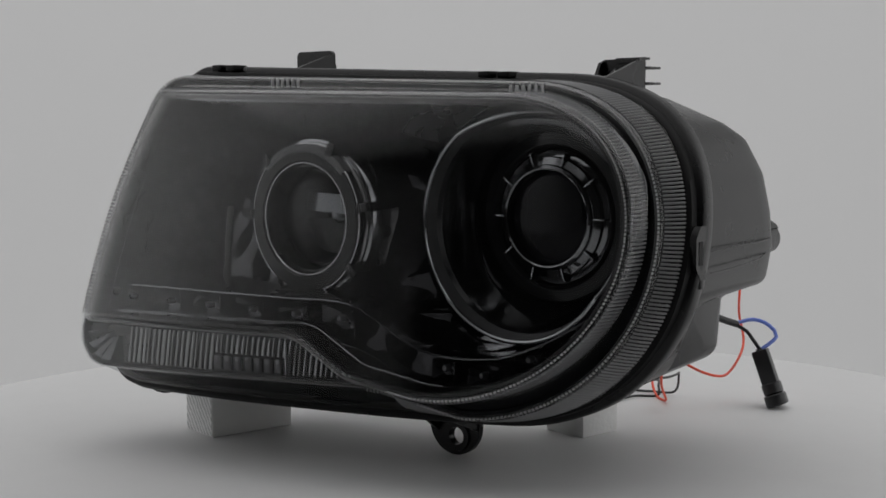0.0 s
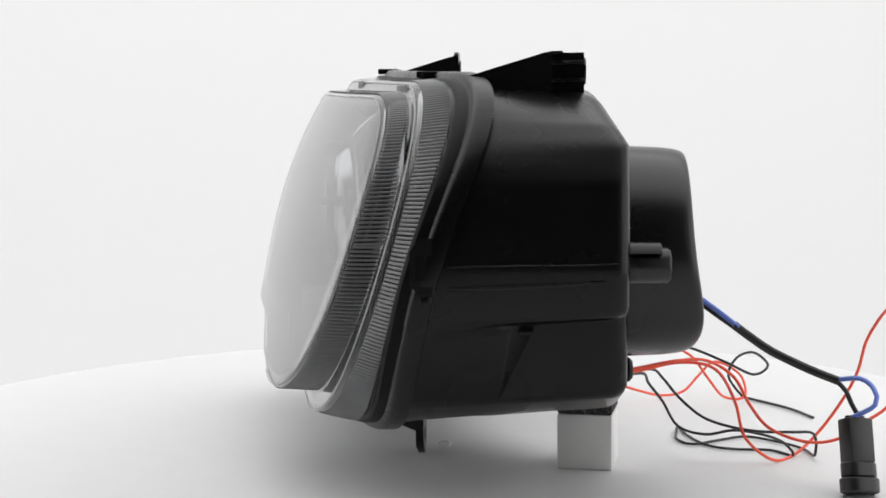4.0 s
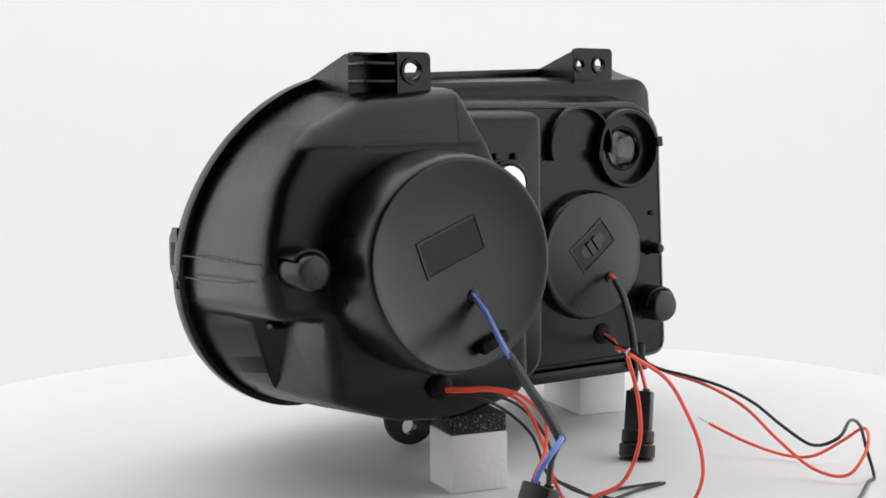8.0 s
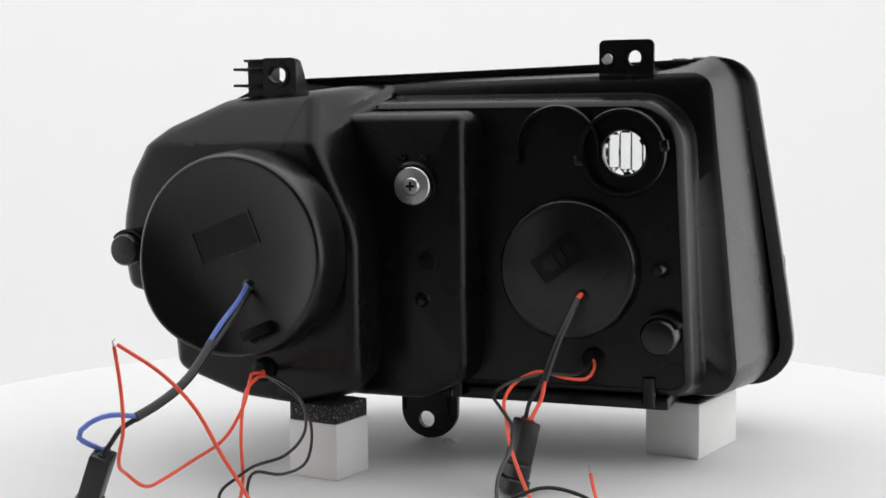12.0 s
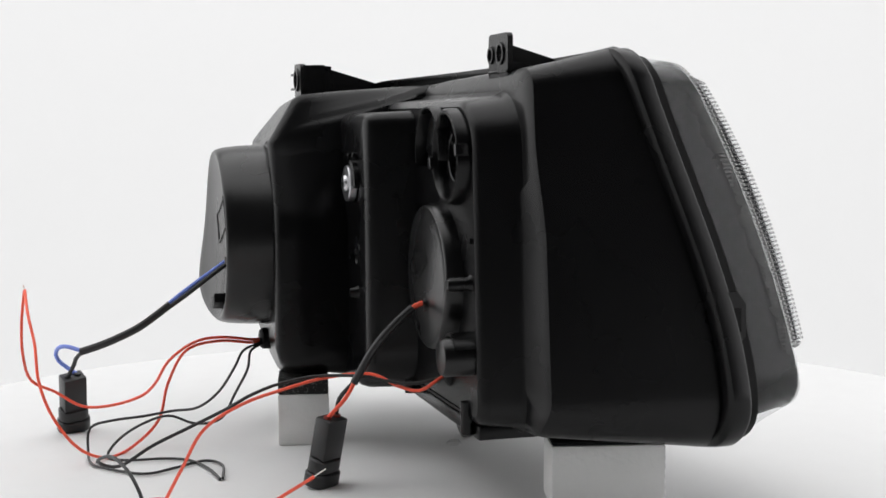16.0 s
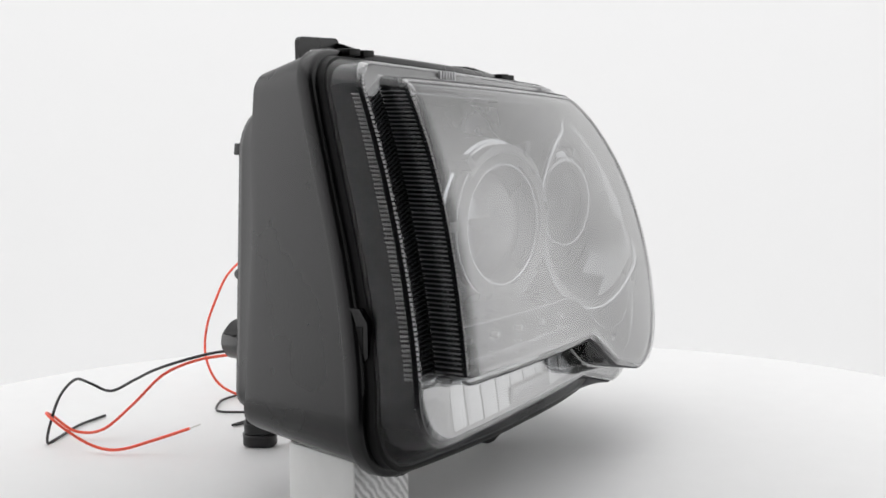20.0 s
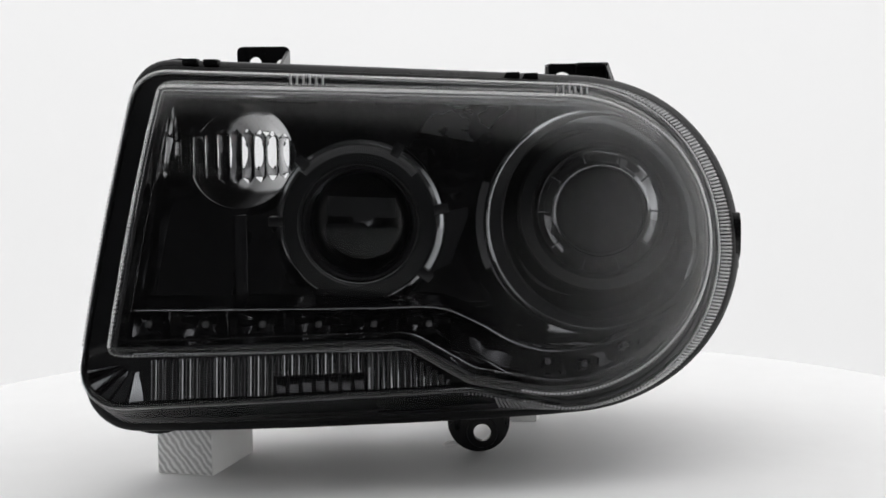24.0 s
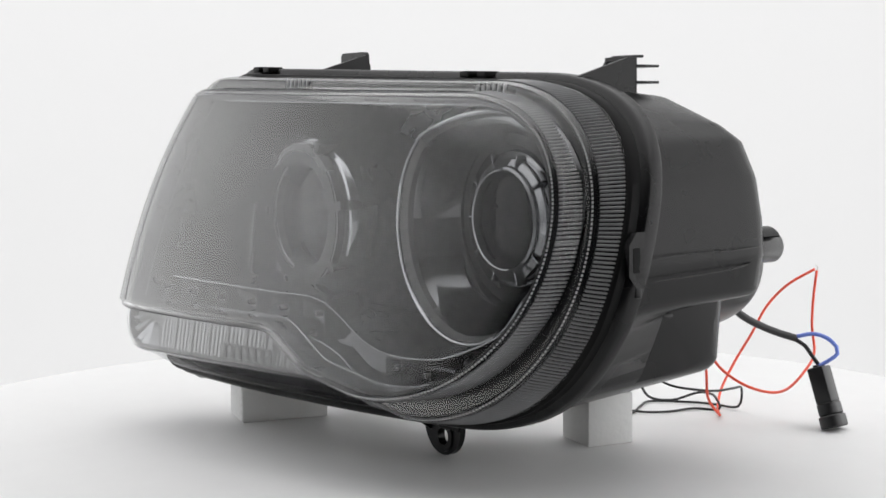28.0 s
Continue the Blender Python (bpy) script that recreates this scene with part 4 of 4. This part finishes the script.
    part("stepped_collar", lathe([(0.0462, oy + 0.012), (0.0455, oy + 0.0045), (0.0440, oy + 0.0025), (0.0405, oy + 0.0010), (0.0398, oy - 0.0016), (0.0352, oy - 0.0032), (0.0346, oy - 0.0058), (0.0328, oy - 0.0066), (0.0318, oy - 0.0062), (0.0312, oy - 0.002), (0.0310, oy + 0.020)], ox, oz, 96), COLLARCHROME, out, "smoked chrome stepped collar")
    for k in range(10):
        m = Matrix.Translation((ox, 0, oz)) @ Matrix.Rotation(-radians(36 * k), 4, "Y")
        part("collar_fin", box((0.0350, oy - 0.0050, -0.0006), (0.0440, oy + 0.006, 0.0006), 0.0002, m=m), DARKCHROME, out)
    glass = [(0.0310 * math.cos(radians(a)), oy + 0.001 - 0.0045 * math.sin(radians(a))) for a in range(0, 91, 9)]
    part("projector_lens", lathe(glass, ox, oz, 64), DEEPGLASS, out, "dark domed projector lens")
    # parking reflector behind the inner upper corner, with a fluted cover
    qx, qz = -0.1425, 0.2145
    park = part("parking_reflector", lathe([(0.0148, 0.0310), (0.0200, 0.012), (0.0290, -0.015), (0.0360, -0.038), (0.0400, -0.056), (0.0415, -0.058), (0.0425, -0.056), (0.0410, -0.030)], qx, qz, 64), BLACKBOWL, h, "smoked chrome parking lamp reflector")
    for v in park.data.vertices:
        s = max(0.0, min(1.0, (0.031 - v.co.y) / 0.05))
        v.co.x += (-0.137 - qx) * (1 - s)
        v.co.z += (0.2155 - qz) * (1 - s)
    for k in range(11):
        x = qx - 0.040 + 0.0080 * k
        half = 0.0185 - 0.005 * ((x - qx) / 0.04) ** 2
        ring = [(0.0040 * math.cos(w), -0.0024 * math.sin(w)) for w in (math.pi * j / 10 for j in range(11))] + [(-0.0040, 0.0015), (0.0040, 0.0015)]
        levels = ((-half, 0.15, 0.003), (0.0035 - half, 1.0, 0.0), (half - 0.0035, 1.0, 0.0), (half, 0.15, 0.003))
        bm = loft([[Vector((x + u * k, -0.0600 + 0.20 * (x - qx) + v * k + dy, qz + dz)) for u, v in ring] for dz, k, dy in levels], True, True)
        part("flute", bm, PARKGLASS, park, sharp=30)
    # an upright panel of the chamber wall below the parking reflector
    part("wall_panel", box((-0.0042, -0.0015, -0.0270), (0.0042, 0.0015, 0.0270), 0.0010, m=pose(-0.1350, depth(-0.1350, 0.15) + 0.0560, 0.1495, -8, 0, 10)), BEZEL, h)
    # a broad satin facet of the chamber roof between the projectors
    quad = [Vector(p) for p in ((-0.0075, -0.0235, 0.2480), (0.0440, -0.0130, 0.2455), (0.0200, -0.0340, 0.2225), (-0.0175, -0.0290, 0.2295))]
    part("roof_facet", loft([quad, [p + Vector((0, 0.003, 0.001)) for p in quad]], True, True), FACET, h, "satin smoked chrome facet of the chamber roof", sharp=20)
    # strip of light pods under the projectors
    top = strip_top()
    bot = [within(x, z - 0.0265) for x, z in top]
    for x, z, size in pod_places():
        y = depth(x, z) + 0.024
        pod = part("light_pod", pod_mesh(x, y, z, size), PODCHROME, h, "small smoked chrome light pod")
        part("diode", lathe([(0.0022, y + 0.006), (0.0022, y + 0.002), (0.0016, y + 0.0006), (0, y)], x, z + 0.001, 16), LED, pod, "pale diode lens")
    for name, line in (("strip_trim", top), ("strip_foot", bot)):
        part(name, tube([(x, depth(x, z) + 0.0180, z) for x, z in line], 0.0008, 8), DARKCHROME, h)
    sheet = [[Vector((x, depth(x, z) + 0.0180 + dy, z + dz)) for x, z in dense(top)] for dy, dz in ((0.0, 0.0), (0.036, 0.004))]
    part("strip_shelf", loft(sheet, closed=False), SMOKECHROME, h, thick=0.0015)
    sheet = [[Vector((x, depth(x, z) + 0.036, z)) for x, z in dense(top)], [Vector((u, depth(u, w) + 0.034, w)) for u, w in (within(x, z - 0.0265) for x, z in dense(top))]]
    part("strip_back", loft(sheet, closed=False), SMOKECHROME, h, thick=0.0015)
    # fluted turn lamp below, with a marker block in its middle
    for k in range(48):
        x = -0.1830 + 0.0042 * k
        z1 = 0.0890 if x < -0.026 else 0.0890 - (x + 0.026) * 0.72
        z0 = 0.0640 if not -0.108 < x < -0.050 else 0.0760
        wide, deep = (0.0020, 0.0017, 0.0019, 0.0016, 0.0021)[(k * 7) % 5], (0.0009, 0.0006, 0.0011, 0.0007, 0.0005)[(k * 3) % 5]
        rows = [[Vector((x + wide * u / 4, brow(x, z) + 0.0064 - deep * (1 - u * u / 16), z)) for u in range(-4, 5)] for z in (z0, z1)]
        if z1 > z0 + 0.002:
            part("turn_flute", loft(rows, closed=False), TURN, h)
    # cut facets fan round the inner lower corner
    hub = Vector((-0.1925, 0.0880))
    corner = [p for p in inset(polar(lens_outline(), CORE, N_OUT), 0.0045) if p.x < -0.182 and p.y < 0.084]
    corner.sort(key=lambda p: math.atan2(p.y - hub.y, p.x - hub.x) % (2 * math.pi))
    n = 7
    for k in range(n):
        a, b = corner[int(k * (len(corner) - 1) / n)], corner[int((k + 1) * (len(corner) - 1) / n)]
        b = a.lerp(b, 0.72)
        c, d = hub.lerp(a, 0.25), hub.lerp(b, 0.25)
        lean = (0.0012, 0.0044, 0.0020, 0.0050, 0.0008)[k % 5]
        quad = [Vector((p.x, brow(p.x, p.y) + off, p.y)) for p, off in ((a, 0.0042), (b, 0.0042 + lean), (d, 0.0075), (c, 0.0075 - lean * 0.6))]
        bm = loft([quad, [q + Vector((0, 0.002, 0)) for q in quad]], True, True)
        part("corner_facet", bm, DARKCHROME, h, sharp=20)
    for k in range(7):
        x = -0.1040 + 0.0082 * k
        part("marker_rib", box((x - 0.0034, brow(x, 0.070) + 0.0030, 0.0645), (x + 0.0030, brow(x, 0.070) + 0.0068, 0.0750), 0.0012), PODCHROME, h)
    # a thin chrome thread added as the highlight along the lens's lower edge
    part("lens_edge_highlight", tube([(x, brow(x, 0.0630) + 0.0032, 0.0630) for x in (-0.108, -0.08, -0.05, -0.02, 0.005, 0.022)], 0.0005, 6), CHROME, h)
    part("marker_edge", box((-0.0492, brow(-0.0485, 0.073) + 0.0026, 0.0640), (-0.0478, brow(-0.0485, 0.073) + 0.0060, 0.0885), 0.0004), CHROME, h)
    # waved chrome beside the bowl
    part("bowl_skirt", lathe([(0.0790, -0.0600), (0.0830, -0.0560), (0.0865, -0.0480), (0.0910, -0.0440)], bx, bz, 120, a0=204, a1=246), COLLARCHROME, out)


def strip_top():
    return [(-0.1935, 0.1210), (-0.120, 0.1195), (-0.050, 0.1180), (-0.005, 0.1168), (0.0205, 0.1066), (0.041, 0.0945), (0.060, 0.0875), (0.077, 0.0856), (0.095, 0.0860), (0.112, 0.0886), (0.138, 0.0995), (0.158, 0.1130)]


def dense(pts):
    return [(p.x, p.z) for p in smooth_path([(x, 0, z) for x, z in pts])]


def pod_places():
    return [(-0.1870 + 0.0353 * k, 0.1098 - 0.0011 * k, 1.0) for k in range(6)] + [(0.0680, 0.0765, 0.62), (0.0930, 0.0735, 0.62), (0.1215, 0.0850, 0.62)]


def within(x, z):
    """Keep a point inside the round end of the lens."""
    r = math.hypot(x - 0.077, z - 0.158)
    k = 0.0925 / r if r > 0.0925 and x > 0.016 else 1.0
    return 0.077 + (x - 0.077) * k, 0.158 + (z - 0.158) * k


def pod_mesh(x, y, z, size):
    bm = bmesh.new()
    rings = []
    for w, hh, d in ((0.0150, 0.0118, 0.0), (0.0146, 0.0114, -0.0006), (0.0138, 0.0106, 0.001), (0.0070, 0.0062, 0.009), (0.0030, 0.0030, 0.010)):
        rings.append([Vector((x + p.x, y + d, z + p.y)) for p in rounded([(-w * size, -hh * size, 0.0018), (w * size, -hh * size, 0.0018), (w * size, hh * size, 0.0018), (-w * size, hh * size, 0.0018)], 3)])
    return loft(rings, False, True, bm=bm)


# ---- things round the headlight ----
def build_block(center, size, turn, foam, pad, group="blocks under the headlight"):
    m = pose(center[0], center[1], 0, 0, 0, turn)
    b = thing("wooden_block", "white-painted wooden block with rough cut ends under the headlight", "block", group)
    bm = box((-size[0] / 2, -size[1] / 2, 0.0), (size[0] / 2, size[1] / 2, size[2]), 0.0012, m=m)
    part("body", bm, PAINT, b)
    for e in ((-1,) if size[0] > 0.05 else ()):
        part("sawn_end", box((e * size[0] / 2 - 0.0003, -size[1] / 2 + 0.001, 0.001), (e * size[0] / 2 + 0.0003, size[1] / 2 - 0.001, size[2] - 0.001), m=m), SAWN, b, "rough sawn painted end")
    f = thing("foam_pad", "thin dark grey speckled foam pad on a white block" if pad is FOAM else "thin black felt pad on a white block", "foam pad", "foam pads on the blocks")
    lo, hi = foam[:3], foam[3:]
    bm = box((lo[0], lo[1], size[2]), (hi[0], hi[1], hi[2]), 0.001, m=m)
    part("pad", bm, pad, f)
    return [b, f]


def connector(name, top, bottom, spin, label):
    """A two-piece black plug; it stands along the line from bottom to top."""
    t, b = Vector(top), Vector(bottom)
    L = (t - b).length
    m = Matrix.Translation(b) @ (t - b).to_track_quat("Z", "Y").to_matrix().to_4x4() @ pose(0, 0, 0, 0, 0, spin)
    c = thing(name, label, "connector", "plugs on the wires")
    def slab(w, d, z0, z1, bev, mat, nm, parent):
        return part(nm, box((-w / 2, -d / 2, z0), (w / 2, d / 2, z1), bev, m=m), mat, parent)
    def barrel(w, d, z0, z1, nm, parent, mat=BLACKW):
        pts = rounded([(-w / 2, -d / 2, d * 0.45), (w / 2, -d / 2, d * 0.45), (w / 2, d / 2, d * 0.45), (-w / 2, d / 2, d * 0.45)], 6)
        rows = [[m @ Vector((p.x, p.y, z)) for p in inset(pts, e)] for e, z in ((0.0012, z0), (0.0, z0 + 0.001), (0.0, z1 - 0.001), (0.0012, z1))]
        return part(nm, loft(rows, True, True), mat, parent)
    k = L / 0.046
    barrel(0.0250, 0.0175, 0.0, 0.0095 * k, "collar", c)
    barrel(0.0225, 0.0155, 0.0095 * k, 0.0190 * k, "shroud", c)
    body = slab(0.0180, 0.0130, 0.0185 * k, 0.0460 * k, 0.0014, BLACKW, "body", c)
    for dx in (-0.0042, 0.0042):
        p = m @ Vector((dx, 0, 0.0460 * k))
        q = m @ Vector((dx, 0, 0.0475 * k))
        part("wire_seal", tube([p, q], 0.0026, 12, straight=True), SEALRED if name == "parking_plug" else BLACKW, body)
    return c, m


def wire(label, material, points, r=0.0011, tip=None, group="loose wires"):
    w = thing("wire", label, "wire", group)
    part("jacket", tube(points, r, 10), material, w)
    if tip:
        P = [Vector(p) for p in tip]
        bm = tube(P, 0.0005, 6)
        part("bare_strands", bm, TINNED, w, "bare tinned copper strands")
    return w


def build_wiring():
    out = []
    c1, m1 = connector("lamp_plug", (0.1187, 0.2640, 0.0462), (0.1357, 0.2640, 0.0020), 20, "black two-pin lamp plug leaning on the white table")
    c2, m2 = connector("parking_plug", (-0.0914, 0.1058, 0.0469), (-0.0828, 0.1121, 0.0015), 0, "black two-pin plug with red wire seals resting on the table")
    out += [c1, c2]
    a, b = m1 @ Vector((-0.0042, 0, 0.047)), m1 @ Vector((0.0042, 0, 0.047))
    # cable of the big cap: sleeve, black and blue leads
    w = thing("lamp_cable", "black sleeved cable with blue and black leads from the rear cap", "cable", "loose wires")
    part("sleeve", tube([(0.0866, 0.192, 0.1020), (0.0872, 0.202, 0.0945), (0.0885, 0.215, 0.0855), (0.0910, 0.230, 0.0780), (0.0955, 0.244, 0.0720), (0.1010, 0.2575, 0.0672)], 0.0029, 12), BLACKW, w)
    part("blue_lead", tube([(0.0835, 0.1495, 0.1335), (0.0832, 0.1630, 0.1245), (0.0865, 0.1810, 0.1115), (0.0880, 0.1950, 0.1005)], 0.0017, 10), BLUE, w, "blue lead")
    part("black_lead", tube([(0.0815, 0.1495, 0.1315), (0.0808, 0.1625, 0.1225), (0.0835, 0.1800, 0.1090), (0.0855, 0.1950, 0.0985)], 0.0017, 10), BLACKW, w)
    part("blue_loop", tube([(0.1005, 0.2570, 0.0680), (0.1100, 0.2690, 0.0705), (0.1210, 0.2750, 0.0660), (0.1285, 0.2740, 0.0570), b], 0.0016, 10), BLUE, w, "blue lead looping to the plug")
    part("black_end", tube([(0.1005, 0.2570, 0.0665), (0.1080, 0.2610, 0.0615), (0.1125, 0.2630, 0.0550), a], 0.0016, 10), BLACKW, w)
    out.append(w)
    # cable of the small cap
    w = thing("parking_cable", "black sleeved cable with red and black leads", "cable", "loose wires")
    a, b = m2 @ Vector((-0.0042, 0, 0.047)), m2 @ Vector((0.0042, 0, 0.047))
    part("sleeve", tube([(-0.1110, 0.0560, 0.1190), (-0.1085, 0.0680, 0.1080), (-0.1040, 0.0800, 0.0930), (-0.0985, 0.0925, 0.0700)], 0.0026, 12), BLACKW, w)
    part("red_root", tube([(-0.1122, 0.0445, 0.1210), (-0.1120, 0.0510, 0.1215), (-0.1108, 0.0575, 0.1180)], 0.0018, 10), RED, w, "red lead")
    part("red_lead", tube([(-0.0990, 0.0920, 0.0710), (-0.0985, 0.0985, 0.0600), a], 0.0014, 10), RED, w, "red lead")
    part("black_lead", tube([(-0.0980, 0.0930, 0.0700), (-0.0920, 0.1010, 0.0590), b], 0.0014, 10), BLACKW, w)
    out.append(w)
    # two long red wires from the big cap's grommet, joined at a bare tip in the air
    out.append(wire("thin red wire looping behind the plug to a bare tip", RED, [(0.0885, 0.1225, 0.0722), (0.082, 0.133, 0.0730), (0.078, 0.156, 0.0765), (0.069, 0.177, 0.0750), (0.064, 0.196, 0.0630), (0.072, 0.206, 0.0450), (0.088, 0.216, 0.0330), (0.096, 0.237, 0.0260), (0.095, 0.258, 0.0270), (0.095, 0.277, 0.0390), (0.089, 0.294, 0.0500), (0.082, 0.299, 0.0710), (0.083, 0.299, 0.0940), (0.088, 0.2965, 0.1160)], tip=[(0.0880, 0.2965, 0.1160), (0.0890, 0.2965, 0.1185), (0.0870, 0.2970, 0.1205)]))
    out.append(wire("thin red wire sagging to the table and rising again", RED, [(0.0885, 0.1225, 0.0705), (0.081, 0.133, 0.0708), (0.073, 0.159, 0.0745), (0.069, 0.183, 0.0690), (0.065, 0.197, 0.0460), (0.060, 0.205, 0.0200), (0.053, 0.225, 0.0030), (0.033, 0.244, 0.0016), (0.018, 0.263, 0.0130), (0.018, 0.279, 0.0350), (0.028, 0.288, 0.0590), (0.042, 0.290, 0.0830), (0.060, 0.294, 0.1020), (0.086, 0.2960, 0.1170)]))
    # black wires from the same grommet, curled on the table
    out.append(wire("thin black wire curled on the white table", BLACKW, [(0.0875, 0.1225, 0.0700), (0.063, 0.141, 0.0680), (0.046, 0.150, 0.0590), (0.038, 0.163, 0.0430), (0.044, 0.178, 0.0310), (0.057, 0.195, 0.0270), (0.059, 0.216, 0.0240), (0.056, 0.238, 0.0230), (0.049, 0.254, 0.0200), (0.044, 0.256, 0.0040), (0.020, 0.255, 0.0016), (0.004, 0.248, 0.0016), (-0.022, 0.222, 0.0016), (-0.012, 0.200, 0.0016), (0.002, 0.178, 0.0016), (-0.014, 0.168, 0.0016), (-0.050, 0.172, 0.0016)], 0.0010))
    out.append(wire("thin black wire in a loose loop on the table", BLACKW, [(0.0875, 0.1225, 0.0690), (0.069, 0.135, 0.0660), (0.051, 0.140, 0.0560), (0.039, 0.151, 0.0410), (0.038, 0.162, 0.0230), (0.046, 0.180, 0.0190), (0.055, 0.198, 0.0240), (0.050, 0.218, 0.0200), (0.040, 0.235, 0.0120), (0.035, 0.243, 0.0016), (0.020, 0.230, 0.0016), (0.017, 0.205, 0.0016), (0.006, 0.188, 0.0016), (-0.022, 0.178, 0.0016), (-0.052, 0.174, 0.0016)], 0.0010))
    # red and black pair from the small cap's grommet
    out.append(wire("long thin red wire bent back to a bare end", RED, [(-0.1165, 0.0345, 0.0765), (-0.120, 0.044, 0.0720), (-0.117, 0.054, 0.0660), (-0.106, 0.066, 0.0680), (-0.092, 0.080, 0.0740), (-0.085, 0.108, 0.0720), (-0.086, 0.137, 0.0660), (-0.096, 0.165, 0.0600), (-0.107, 0.190, 0.0480), (-0.122, 0.206, 0.0270), (-0.139, 0.222, 0.0080), (-0.150, 0.241, 0.0060), (-0.170, 0.240, 0.0210), (-0.189, 0.222, 0.0285), (-0.184, 0.208, 0.0180), (-0.172, 0.193, 0.0060), (-0.164, 0.174, 0.0040), (-0.149, 0.153, 0.0110), (-0.138, 0.127, 0.0210)], tip=[(-0.138, 0.127, 0.0210), (-0.135, 0.119, 0.0245)]))
    out.append(wire("long thin black wire kinked upwards beside the red one", BLACKW, [(-0.1175, 0.0345, 0.0745), (-0.112, 0.060, 0.0700), (-0.098, 0.088, 0.0740), (-0.084, 0.113, 0.0730), (-0.079, 0.136, 0.0690), (-0.090, 0.157, 0.0650), (-0.103, 0.176, 0.0590), (-0.109, 0.198, 0.0510), (-0.109, 0.221, 0.0410), (-0.115, 0.242, 0.0310), (-0.124, 0.255, 0.0370), (-0.144, 0.247, 0.0440), (-0.166, 0.237, 0.0360), (-0.179, 0.232, 0.0180), (-0.174, 0.243, 0.0016), (-0.162, 0.248, 0.0016), (-0.123, 0.272, 0.0016), (-0.088, 0.284, 0.0016)], 0.0011))
    return out


def build_bumper():
    b = thing("clear_bumper", "small clear plastic bumper lying on the turntable", "bumper")
    part("dome", lathe_z([(0.0060, 0.0003), (0.0058, 0.0016), (0.0040, 0.0034), (0.0015, 0.0042), (0, 0.0043)], 28, 0.0013, -0.0037), CLEARDOT, b)
    return b


# ---- what moves ----
def motions():
    rows = [(k * 0.5, pose(0, 0, 0, 0, 0, TURN_START + TURN_SPEED * k * 0.5)) for k in range(57)]
    for ob in TURNING:
        walk(ob, rows)


build_studio()
TURNING = [build_turntable(), build_headlight()]
TURNING += build_block((0.0514, 0.0984), (0.0395, 0.0375, 0.0380), -11.0, (-0.0192, -0.0184, 0.0380, 0.0190, 0.0184, 0.0500), FOAM)
TURNING += build_block((-0.1690, -0.0510), (0.0700, 0.0410, 0.0392), 76.7, (-0.0240, -0.0190, 0.0392, 0.0345, 0.0195, 0.0420), FELT)
TURNING += build_wiring()
TURNING.append(build_bumper())
motions()
